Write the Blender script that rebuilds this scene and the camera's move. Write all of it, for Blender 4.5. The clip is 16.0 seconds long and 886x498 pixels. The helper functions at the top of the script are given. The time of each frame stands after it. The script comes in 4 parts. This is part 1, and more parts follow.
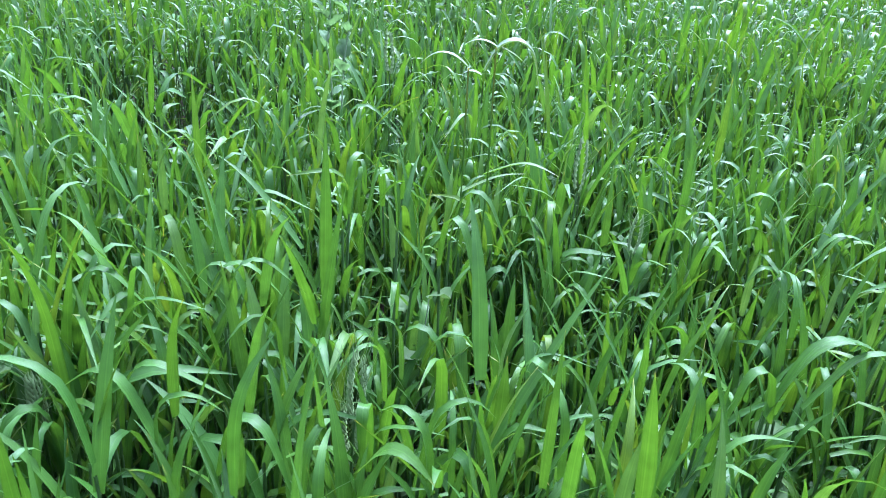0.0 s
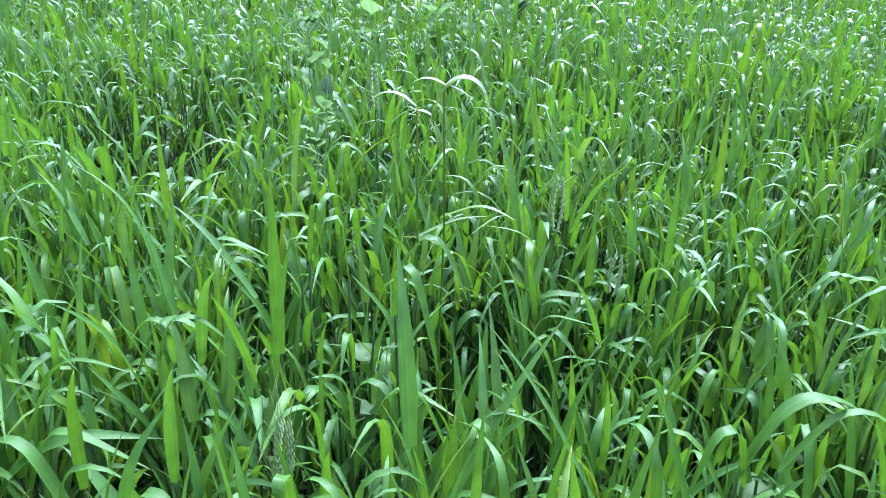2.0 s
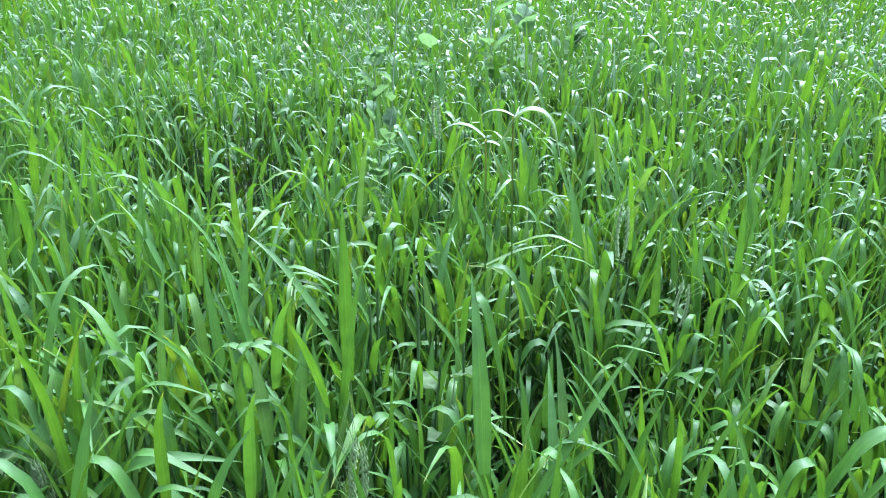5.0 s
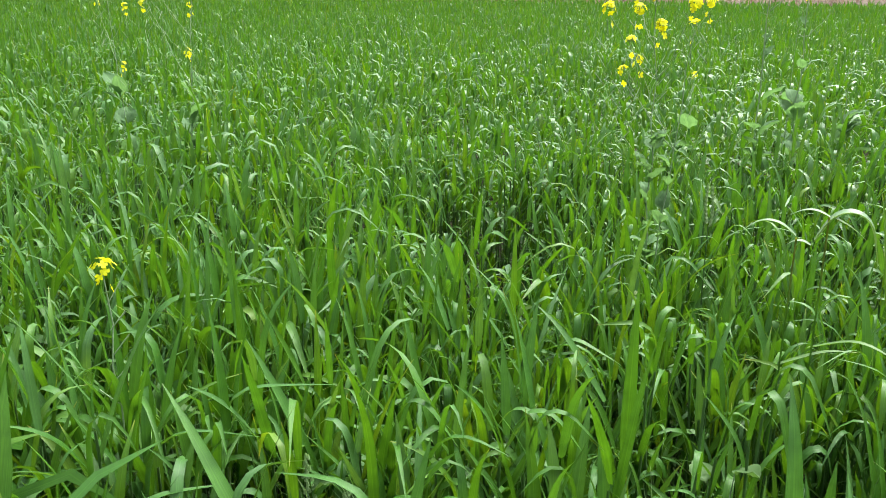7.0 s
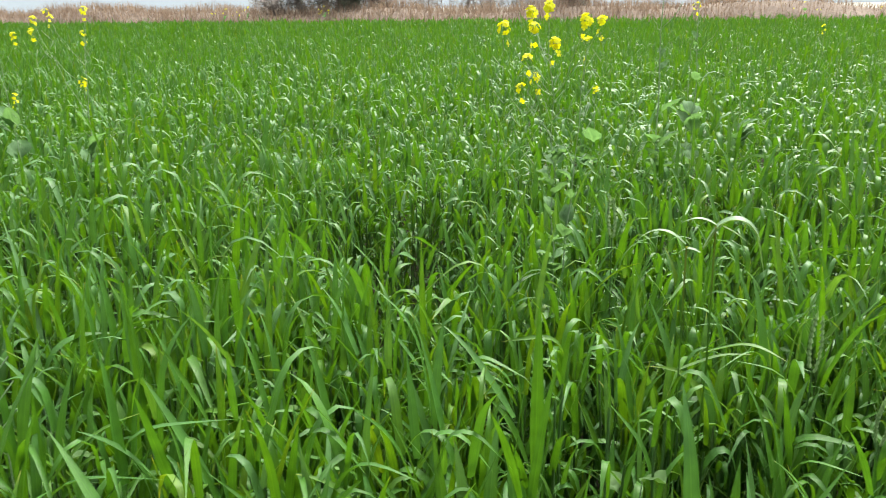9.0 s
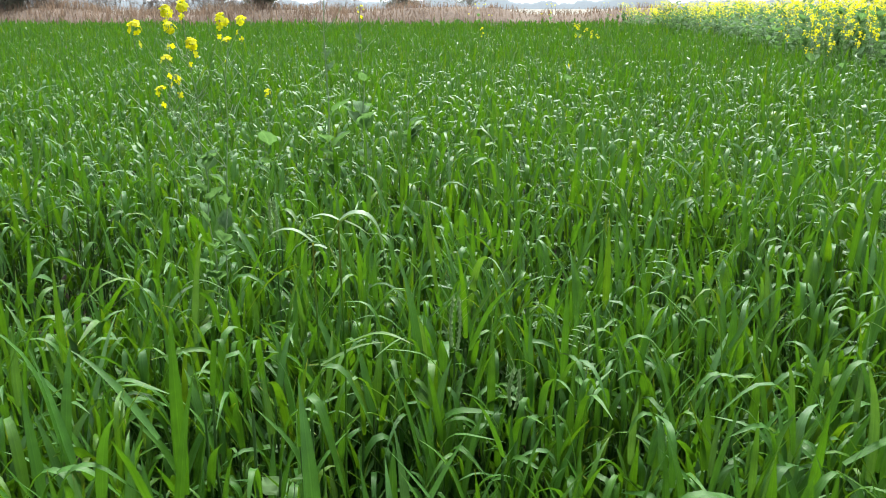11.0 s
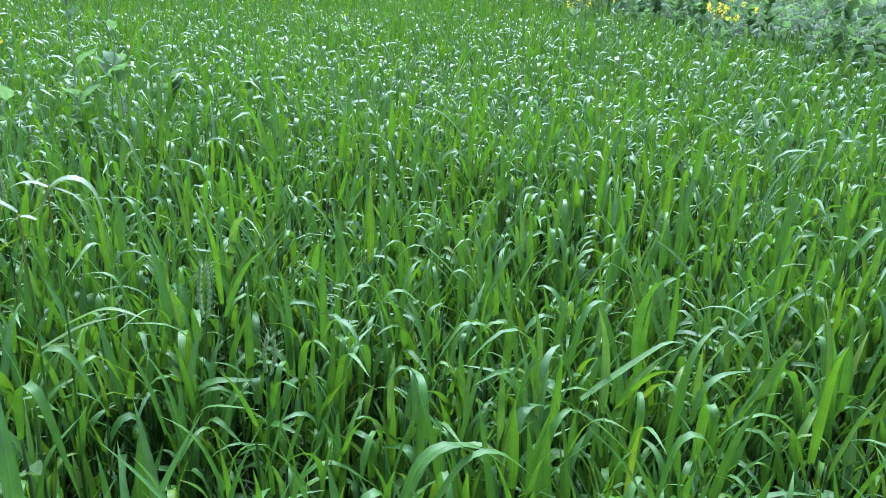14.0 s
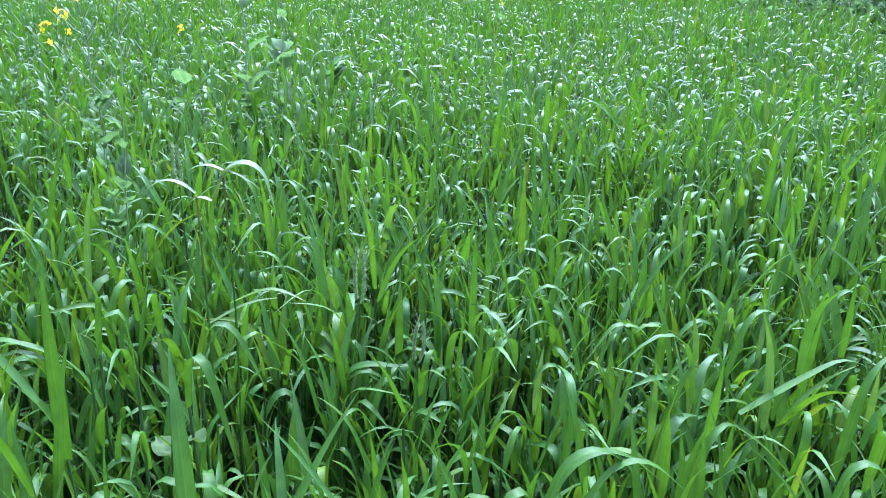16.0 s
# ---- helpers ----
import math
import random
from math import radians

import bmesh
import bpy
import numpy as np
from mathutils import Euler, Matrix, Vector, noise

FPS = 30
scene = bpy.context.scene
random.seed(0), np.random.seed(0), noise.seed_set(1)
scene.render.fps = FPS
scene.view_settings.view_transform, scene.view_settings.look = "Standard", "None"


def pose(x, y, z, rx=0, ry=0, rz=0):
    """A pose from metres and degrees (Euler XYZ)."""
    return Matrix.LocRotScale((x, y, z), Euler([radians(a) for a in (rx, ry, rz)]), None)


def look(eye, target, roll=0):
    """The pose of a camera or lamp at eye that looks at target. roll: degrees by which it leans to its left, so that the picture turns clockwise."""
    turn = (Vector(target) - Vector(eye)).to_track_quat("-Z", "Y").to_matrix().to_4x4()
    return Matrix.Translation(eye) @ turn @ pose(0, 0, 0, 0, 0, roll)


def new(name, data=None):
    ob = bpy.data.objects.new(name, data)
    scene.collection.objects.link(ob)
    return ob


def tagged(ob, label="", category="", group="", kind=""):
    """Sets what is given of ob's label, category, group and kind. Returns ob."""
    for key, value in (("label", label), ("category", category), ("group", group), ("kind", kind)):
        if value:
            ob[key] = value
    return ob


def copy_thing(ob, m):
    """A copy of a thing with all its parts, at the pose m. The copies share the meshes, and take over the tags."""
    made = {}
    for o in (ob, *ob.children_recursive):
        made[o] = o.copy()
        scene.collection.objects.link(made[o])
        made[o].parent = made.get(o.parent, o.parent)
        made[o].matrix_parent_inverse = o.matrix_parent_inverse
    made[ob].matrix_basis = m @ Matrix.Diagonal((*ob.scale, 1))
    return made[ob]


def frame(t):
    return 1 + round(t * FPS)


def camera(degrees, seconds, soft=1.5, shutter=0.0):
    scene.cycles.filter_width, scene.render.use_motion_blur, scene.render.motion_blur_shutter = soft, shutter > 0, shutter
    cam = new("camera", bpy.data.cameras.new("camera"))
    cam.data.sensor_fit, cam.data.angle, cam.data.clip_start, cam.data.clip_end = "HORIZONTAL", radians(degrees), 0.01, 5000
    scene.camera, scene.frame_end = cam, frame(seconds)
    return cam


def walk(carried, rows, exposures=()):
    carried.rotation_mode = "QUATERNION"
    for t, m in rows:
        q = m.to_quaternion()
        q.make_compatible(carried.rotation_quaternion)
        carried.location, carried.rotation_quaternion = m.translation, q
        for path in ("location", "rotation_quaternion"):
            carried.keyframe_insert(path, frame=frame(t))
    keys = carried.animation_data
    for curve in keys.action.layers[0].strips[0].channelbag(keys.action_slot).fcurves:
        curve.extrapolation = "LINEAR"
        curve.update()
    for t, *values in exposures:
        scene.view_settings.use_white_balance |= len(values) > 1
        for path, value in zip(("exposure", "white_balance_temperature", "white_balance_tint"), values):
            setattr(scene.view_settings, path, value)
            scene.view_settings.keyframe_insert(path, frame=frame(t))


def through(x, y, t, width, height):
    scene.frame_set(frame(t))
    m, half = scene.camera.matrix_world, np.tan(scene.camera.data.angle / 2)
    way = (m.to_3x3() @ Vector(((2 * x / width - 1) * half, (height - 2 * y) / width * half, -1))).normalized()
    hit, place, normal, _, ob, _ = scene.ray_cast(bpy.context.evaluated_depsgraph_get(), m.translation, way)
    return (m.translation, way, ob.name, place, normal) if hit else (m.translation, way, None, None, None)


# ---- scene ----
cam = camera(56.6, 16.0, soft=0.5, shutter=0.2)
PATH = [
    (0, (0.172, 0.058, 1.19), (0.078, 1.851, 0.309), 3.4),
    (0.5, (0.209, 0.075, 1.197), (0.107, 1.867, 0.315), 3.4),
    (1, (0.242, 0.102, 1.196), (0.102, 1.906, 0.343), 2.3),
    (1.5, (0.267, 0.122, 1.195), (0.091, 1.931, 0.362), 1.5),
    (2, (0.281, 0.137, 1.194), (0.082, 1.946, 0.366), 1.0),
    (2.5, (0.288, 0.141, 1.195), (0.064, 1.951, 0.374), 0.5),
    (3, (0.282, 0.136, 1.193), (0.038, 1.947, 0.38), 0.2),
    (5.3, (0.25, 0.112, 1.201), (-0.117, 1.933, 0.459), -0.7),
    (5.5, (0.238, 0.1, 1.206), (-0.193, 1.913, 0.481), -0.7),
    (6, (0.189, 0.072, 1.216), (-0.462, 1.838, 0.543), -0.6),
    (6.5, (0.165, 0.053, 1.227), (-0.632, 1.774, 0.589), -0.4),
    (7, (0.165, 0.046, 1.23), (-0.662, 1.761, 0.618), 0.3),
    (7.5, (0.163, 0.045, 1.231), (-0.665, 1.765, 0.634), 0.5),
    (8, (0.164, 0.05, 1.232), (-0.665, 1.771, 0.64), 0.4),
    (8.5, (0.172, 0.057, 1.229), (-0.598, 1.811, 0.653), -0.4),
    (9, (0.19, 0.065, 1.232), (-0.469, 1.866, 0.664), -0.8),
    (9.5, (0.219, 0.078, 1.232), (-0.266, 1.938, 0.681), -0.8),
    (10, (0.253, 0.089, 1.233), (-0.015, 1.995, 0.69), -0.4),
    (10.2, (0.266, 0.091, 1.228), (0.071, 2.007, 0.689), -0.3),
    (12.3, (0.329, 0.115, 1.221), (0.549, 2.001, 0.594), 0.1),
    (12.5, (0.337, 0.117, 1.219), (0.59, 1.999, 0.589), 0.1),
    (13, (0.345, 0.114, 1.222), (0.702, 1.983, 0.604), 0.9),
    (13.5, (0.353, 0.113, 1.226), (0.796, 1.96, 0.597), 1.7),
    (14, (0.369, 0.124, 1.225), (0.873, 1.941, 0.558), 1.9),
    (14.5, (0.366, 0.133, 1.225), (0.82, 1.951, 0.526), 1.9),
    (15, (0.358, 0.135, 1.228), (0.673, 1.985, 0.535), 1.8),
    (15.5, (0.36, 0.14, 1.226), (0.569, 2.005, 0.533), 1.3),
    (16, (0.356, 0.142, 1.227), (0.517, 2.009, 0.526), 1.2),
]
EXPOSURES = [
    (0, 2.62, 4950, 31),
    (1.5, 2.67, 5050, 31),
    (3, 2.70, 5080, 28),
    (5.5, 2.70, 5200, 27),
    (6.5, 2.34, 5900, 16),
    (7, 2.10, 6500, 6),
    (7.5, 1.86, 6950, 5),
    (8, 1.86, 7150, 5),
    (8.5, 1.98, 7000, 4),
    (9, 2.04, 6750, 4),
    (9.5, 2.02, 6500, 4),
    (10, 1.69, 6100, 4),
    (12.5, 2.07, 7000, 5),
    (13, 2.08, 5850, 12),
    (14, 2.22, 5120, 22),
    (14.5, 2.42, 5000, 25),
    (15, 2.46, 4980, 26),
    (16, 2.42, 4980, 26),
]
walk(cam, [(t, look(eye, target, roll)) for t, eye, target, roll in PATH], EXPOSURES)

# ---- light ----
world = bpy.data.worlds.new("sky")
scene.world = world
world.use_nodes = True
wn, wl = world.node_tree.nodes, world.node_tree.links
wn.clear()
w_out = wn.new("ShaderNodeOutputWorld")
w_bg = wn.new("ShaderNodeBackground")
w_sky = wn.new("ShaderNodeTexSky")
w_sky.sky_type = "NISHITA"
w_sky.sun_disc = False
w_sky.sun_elevation = radians(51)
w_sky.sun_rotation = radians(12)
w_sky.air_density, w_sky.dust_density, w_sky.ozone_density = 1.0, 6.0, 1.0
w_mix = wn.new("ShaderNodeMix")
w_mix.data_type = "RGBA"
w_mix.inputs[0].default_value = 0.82
w_tex = wn.new("ShaderNodeTexCoord")
w_dot = wn.new("ShaderNodeVectorMath")
w_dot.operation = "DOT_PRODUCT"
w_dot.inputs[1].default_value = Vector((0.6, 3.0, 6.0)).normalized()
wl.new(w_tex.outputs["Generated"], w_dot.inputs[0])
w_veil = wn.new("ShaderNodeValToRGB")                    # an overcast veil, brightest overhead and towards the hidden sun
w_veil.color_ramp.elements.new(0.5)
w_veil.color_ramp.elements.new(0.7)
for e_, (p_, c_) in zip(w_veil.color_ramp.elements, ((0.0, (0.085, 0.092, 0.103, 1)), (0.3, (0.19, 0.203, 0.225, 1)), (0.65, (0.33, 0.348, 0.372, 1)), (1.0, (0.64, 0.67, 0.71, 1)))):
    e_.position, e_.color = p_, c_
wl.new(w_dot.outputs["Value"], w_veil.inputs[0])
w_gain = wn.new("ShaderNodeVectorMath")
w_gain.operation = "SCALE"
w_gain.inputs["Scale"].default_value = 50.0
wl.new(w_veil.outputs[0], w_gain.inputs[0])
wl.new(w_gain.outputs[0], w_mix.inputs[7])
wl.new(w_sky.outputs[0], w_mix.inputs[6])
wl.new(w_mix.outputs[2], w_bg.inputs[0])
w_bg.inputs[1].default_value = 0.050
wl.new(w_bg.outputs[0], w_out.inputs[0])

sun = new("sun", bpy.data.lights.new("sun", "SUN"))
sun.data.energy, sun.data.angle, sun.data.color = 2.7, radians(32), (1.0, 0.98, 0.94)
sun.matrix_world = look((1.1, 5.3, 6.8), (0, 0, 0))


# ---- materials ----
def material(name):
    m = bpy.data.materials.new(name)
    m.use_nodes = True
    n = m.node_tree.nodes
    return m, n, m.node_tree.links, n["Principled BSDF"]


def ramp(n, links, source, stops):
    r = n.new("ShaderNodeValToRGB")
    e = r.color_ramp.elements
    while len(e) < len(stops):
        e.new(0.5)
    for k, (p, c) in zip(e, stops):
        k.position, k.color = p, (*c, 1)
    links.new(source, r.inputs[0])
    return r.outputs[0]


def mixed(n, links, fac, a, b, blend="MIX"):
    k = n.new("ShaderNodeMix")
    k.data_type, k.blend_type = "RGBA", blend
    for slot, v in ((0, fac), (6, a), (7, b)):
        if isinstance(v, (int, float)):
            k.inputs[slot].default_value = v
        elif isinstance(v, tuple):
            k.inputs[slot].default_value = (*v, 1)
        else:
            links.new(v, k.inputs[slot])
    return k.outputs[2]


def leafy(name, stops, dry, dry_from, through, rough=0.42, spec=0.5, share=0.3, veins=True, wax=0.0):
    """A leaf: colour by piece, blotches, dry tips, parallel veins, and light that comes through it."""
    m, n, links, p = material(name)
    geo = n.new("ShaderNodeNewGeometry")
    uv = n.new("ShaderNodeUVMap")
    uv.uv_map = "UVMap"
    sep = n.new("ShaderNodeSeparateXYZ")
    links.new(uv.outputs[0], sep.inputs[0])
    base = ramp(n, links, geo.outputs["Random Per Island"], stops)
    blot = n.new("ShaderNodeTexNoise")
    blot.inputs["Scale"].default_value, blot.inputs["Detail"].default_value = 38.0, 3.0
    tex = n.new("ShaderNodeTexCoord")
    links.new(tex.outputs["Object"], blot.inputs["Vector"])
    shade = ramp(n, links, blot.outputs["Fac"], [(0.3, (0.80, 0.82, 0.78)), (0.7, (1.18, 1.14, 1.1))])
    col = mixed(n, links, 1.0, base, shade, "MULTIPLY")
    # dry tip: grows with the way along the blade and with the piece's own chance
    add = n.new("ShaderNodeMath")
    add.operation = "MULTIPLY_ADD"
    links.new(geo.outputs["Random Per Island"], add.inputs[0])
    add.inputs[1].default_value = 0.22
    links.new(sep.outputs["Y"], add.inputs[2])
    tip = n.new("ShaderNodeMapRange")
    tip.inputs["From Min"].default_value, tip.inputs["From Max"].default_value = dry_from, dry_from + 0.16
    links.new(add.outputs[0], tip.inputs["Value"])
    col = mixed(n, links, tip.outputs[0], col, dry)
    links.new(col, p.inputs["Base Color"])
    p.inputs["Roughness"].default_value = rough
    p.inputs["Specular IOR Level"].default_value = spec
    p.inputs["Coat Weight"].default_value, p.inputs["Coat Roughness"].default_value = wax, 0.42
    if veins:
        # pale midrib and fine lengthwise streaks
        rib = ramp(n, links, sep.outputs["X"], [(0.0, (0.90, 0.92, 0.9)), (0.44, (1.0, 1.0, 1.0)), (0.5, (1.28, 1.22, 1.2)), (0.56, (1.0, 1.0, 1.0))])
        col = mixed(n, links, 1.0, col, rib, "MULTIPLY")
        sm = n.new("ShaderNodeMapping")
        sm.inputs["Scale"].default_value = (22, 1.1, 1)
        links.new(uv.outputs[0], sm.inputs["Vector"])
        sn_ = n.new("ShaderNodeTexNoise")
        sn_.inputs["Scale"].default_value, sn_.inputs["Detail"].default_value = 1.0, 2.0
        links.new(sm.outputs[0], sn_.inputs["Vector"])
        col = mixed(n, links, 1.0, col, ramp(n, links, sn_.outputs["Fac"], [(0.32, (0.82, 0.85, 0.8)), (0.68, (1.17, 1.14, 1.12))]), "MULTIPLY")
        links.new(col, p.inputs["Base Color"])
        mp = n.new("ShaderNodeMapping")
        mp.inputs["Scale"].default_value = (14, 0.6, 1)
        links.new(uv.outputs[0], mp.inputs["Vector"])
        vn = n.new("ShaderNodeTexNoise")
        vn.inputs["Scale"].default_value, vn.inputs["Detail"].default_value = 1.6, 1.0
        links.new(mp.outputs[0], vn.inputs["Vector"])
        bump = n.new("ShaderNodeBump")
        bump.inputs["Strength"].default_value, bump.inputs["Distance"].default_value = 0.25, 0.002
        links.new(vn.outputs["Fac"], bump.inputs["Height"])
        links.new(bump.outputs[0], p.inputs["Normal"])
    tr = n.new("ShaderNodeBsdfTranslucent")
    links.new(mixed(n, links, 1.0, col, through, "MULTIPLY"), tr.inputs["Color"])
    mx = n.new("ShaderNodeMixShader")
    mx.inputs[0].default_value = share
    links.new(p.outputs[0], mx.inputs[1])
    links.new(tr.outputs[0], mx.inputs[2])
    links.new(mx.outputs[0], n["Material Output"].inputs[0])
    return m


def plain(name, a, b, scale, rough=0.8, bump=0.0, spec=0.3):
    m, n, links, p = material(name)
    tex = n.new("ShaderNodeTexCoord")
    ns = n.new("ShaderNodeTexNoise")
    ns.inputs["Scale"].default_value, ns.inputs["Detail"].default_value = scale, 6.0
    links.new(tex.outputs["Object"], ns.inputs["Vector"])
    fine = n.new("ShaderNodeTexNoise")
    fine.inputs["Scale"].default_value, fine.inputs["Detail"].default_value = scale * 9, 3.0
    links.new(tex.outputs["Object"], fine.inputs["Vector"])
    c = ramp(n, links, ns.outputs["Fac"], [(0.32, a), (0.68, b)])
    g = ramp(n, links, fine.outputs["Fac"], [(0.3, (0.75, 0.75, 0.75)), (0.7, (1.2, 1.2, 1.2))])
    links.new(mixed(n, links, 1.0, c, g, "MULTIPLY"), p.inputs["Base Color"])
    p.inputs["Roughness"].default_value, p.inputs["Specular IOR Level"].default_value = rough, spec
    if bump:
        b_ = n.new("ShaderNodeBump")
        b_.inputs["Distance"].default_value = bump
        links.new(fine.outputs["Fac"], b_.inputs["Height"])
        links.new(b_.outputs[0], p.inputs["Normal"])
    return m


WHEAT = leafy("wheat_leaf", [(0.0, (0.052, 0.118, 0.038)), (0.15, (0.038, 0.107, 0.020)), (0.45, (0.035, 0.104, 0.014)), (0.85, (0.042, 0.111, 0.011)),
                             (0.97, (0.051, 0.119, 0.010)), (1.0, (0.068, 0.130, 0.012))],
              (0.24, 0.23, 0.06), 1.10, (2.3, 2.0, 0.5), rough=0.43, spec=0.18, share=0.265)
WHEAT_STEM = leafy("wheat_stem", [(0.0, (0.030, 0.080, 0.015)), (0.7, (0.040, 0.095, 0.018)), (1.0, (0.065, 0.110, 0.025))],
                   (0.2, 0.24, 0.1), 3.0, (1.3, 1.3, 0.8), rough=0.6, share=0.2, veins=False)
EAR = leafy("wheat_ear", [(0.0, (0.150, 0.240, 0.092)), (1.0, (0.200, 0.290, 0.130))], (0.124, 0.155, 0.074), 3.0, (1.3, 1.3, 0.9), rough=0.5, spec=0.2, share=0.3, veins=False)
MUSTARD_LEAF = leafy("mustard_leaf", [(0.0, (0.059, 0.122, 0.048)), (0.6, (0.076, 0.145, 0.062)), (1.0, (0.094, 0.165, 0.081))],
                     (0.2, 0.25, 0.05), 2.0, (1.8, 1.8, 1.2), rough=0.72, spec=0.15, share=0.40)
MUSTARD_STEM = plain("mustard_stem", (0.130, 0.195, 0.091), (0.169, 0.234, 0.124), 30, 0.6)
PETAL = leafy("mustard_petal", [(0.0, (0.510, 0.493, 0.009)), (0.6, (0.561, 0.561, 0.013)), (1.0, (0.595, 0.595, 0.025))], (0.561, 0.544, 0.017), 3.0,
              (1.25, 1.2, 0.6), rough=0.6, spec=0.2, share=0.45, veins=False)
WEED = leafy("weed_leaf", [(0.0, (0.039, 0.084, 0.025)), (1.0, (0.072, 0.126, 0.042))], (0.090, 0.120, 0.042), 3.0, (1.6, 1.7, 0.9), rough=0.6, spec=0.12, share=0.3, veins=False)
DRY = leafy("dry_grass", [(0.0, (0.140, 0.100, 0.078)), (0.5, (0.195, 0.146, 0.116)), (1.0, (0.250, 0.195, 0.158))], (0.291, 0.252, 0.224), 1.1, (1.1, 1.0, 0.9), rough=0.8, spec=0.2, share=0.35, veins=False)
STRAW = leafy("straw", [(0.0, (0.130, 0.091, 0.052)), (1.0, (0.273, 0.215, 0.117))], (0.260, 0.208, 0.117), 3.0, (1, 1, 0.8), rough=0.8, share=0.1, veins=False)
SOIL = plain("soil", (0.016, 0.012, 0.008), (0.036, 0.027, 0.019), 3.0, 0.95, 0.01, 0.1)
# past the bank the soil gives way to pale fallow land
sn, sl = SOIL.node_tree.nodes, SOIL.node_tree.links
s_tex, s_sep, s_far = sn.new("ShaderNodeTexCoord"), sn.new("ShaderNodeSeparateXYZ"), sn.new("ShaderNodeMapRange")
s_far.inputs["From Min"].default_value, s_far.inputs["From Max"].default_value = 36.0, 40.0
sl.new(s_tex.outputs["Object"], s_sep.inputs[0])
sl.new(s_sep.outputs["Y"], s_far.inputs["Value"])
s_base = sn["Principled BSDF"].inputs["Base Color"]
sl.new(mixed(sn, sl, s_far.outputs[0], s_base.links[0].from_socket, (0.18, 0.168, 0.145)), s_base)
BANK = plain("bank_earth", (0.110, 0.080, 0.064), (0.150, 0.114, 0.092), 1.2, 0.95, 0.02, 0.1)
TWIG = plain("bare_twig", (0.149, 0.130, 0.121), (0.223, 0.202, 0.186), 6.0, 0.9)
SCRUB = leafy("scrub_leaf", [(0.0, (0.085, 0.098, 0.072)), (1.0, (0.150, 0.158, 0.118))], (0.065, 0.065, 0.033), 3.0, (1.3, 1.3, 1.1), rough=0.7, share=0.35, veins=False)
TANGLE = leafy("withered_leaf", [(0.0, (0.167, 0.146, 0.136)), (1.0, (0.260, 0.229, 0.214))], (0.124, 0.105, 0.093), 3.0, (1.1, 1.05, 1.0), rough=0.9, spec=0.1, share=0.42, veins=False)
# far crown leaves, with the haze painted in as a paler grey base colour
HAZED = leafy("hazed_leaf", [(0.0, (0.154, 0.168, 0.147)), (1.0, (0.231, 0.241, 0.217))], (0.140, 0.140, 0.112), 3.0, (1.1, 1.1, 1.1), rough=0.9, spec=0.1, share=0.4, veins=False)
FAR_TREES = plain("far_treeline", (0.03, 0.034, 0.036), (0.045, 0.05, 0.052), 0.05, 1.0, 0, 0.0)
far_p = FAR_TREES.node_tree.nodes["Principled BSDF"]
far_p.inputs["Emission Color"].default_value, far_p.inputs["Emission Strength"].default_value = (0.78, 0.88, 1.0, 1), 0.21    # a bluish glow put in to imitate haze over the distance


# ---- mesh tools ----
def mesh_of(name, verts, quads, uvs, mats):
    """One mesh from arrays: corners, four-cornered faces (a repeated corner makes a triangle) and a uv for each corner."""
    verts, quads = np.asarray(verts, dtype=np.float32), np.asarray(quads, dtype=np.int32)
    me = bpy.data.meshes.new(name)
    me.vertices.add(len(verts))
    me.vertices.foreach_set("co", verts.ravel())
    me.loops.add(quads.size)
    me.loops.foreach_set("vertex_index", quads.ravel())
    me.polygons.add(len(quads))
    me.polygons.foreach_set("loop_start", np.arange(0, quads.size, 4, dtype=np.int32))
    me.polygons.foreach_set("use_smooth", np.ones(len(quads), dtype=bool))
    layer = me.uv_layers.new(name="UVMap")
    layer.data.foreach_set("uv", np.asarray(uvs, dtype=np.float32)[quads.ravel()].ravel())
    for m in (mats if isinstance(mats, (list, tuple)) else [mats]):
        me.materials.append(m)
    me.update(calc_edges=True)
    return me


class Geo:
    """Gathers pieces of one mesh."""

    def __init__(self):
        self.v, self.f, self.u, self.n = [], [], [], 0

    def add(self, v, f, u):
        self.v.append(np.asarray(v, dtype=float))
        self.f.append(np.asarray(f, dtype=int) + self.n)
        self.u.append(np.asarray(u, dtype=float))
        self.n += len(v)
        return self

    def mesh(self, name, mat):
        return mesh_of(name, np.concatenate(self.v), np.concatenate(self.f), np.concatenate(self.u), mat)


def part(name, geo, mat, parent, label=""):
    """Links what geo holds as one mesh object under a thing or a part."""
    ob = new(name, geo.mesh(name, mat))
    if parent is not None:
        ob.parent = parent
    return tagged(ob, label=label)


def strips(centre, side, normal, half, fold, across):
    """Ribbons along centre lines (N, S, 3), half widths (N, S): corners, faces and uvs."""
    n, s, _ = centre.shape
    col = np.linspace(-1, 1, across)
    v = centre[:, :, None, :] + side[:, :, None, :] * (half[:, :, None, None] * col[None, None, :, None])
    v = v + normal[:, :, None, :] * ((np.abs(col)[None, None, :] - 0.5) * half[:, :, None] * fold[:, None, None])[..., None]
    i = np.arange(n * s * across).reshape(n, s, across)
    q = np.stack([i[:, :-1, :-1], i[:, :-1, 1:], i[:, 1:, 1:], i[:, 1:, :-1]], -1).reshape(-1, 4)
    u = np.stack(np.broadcast_arrays((col * 0.5 + 0.5)[None, None, :], np.linspace(0, 1, s)[None, :, None] + 0 * i), -1).reshape(-1, 2)
    return v.reshape(-1, 3), q, u


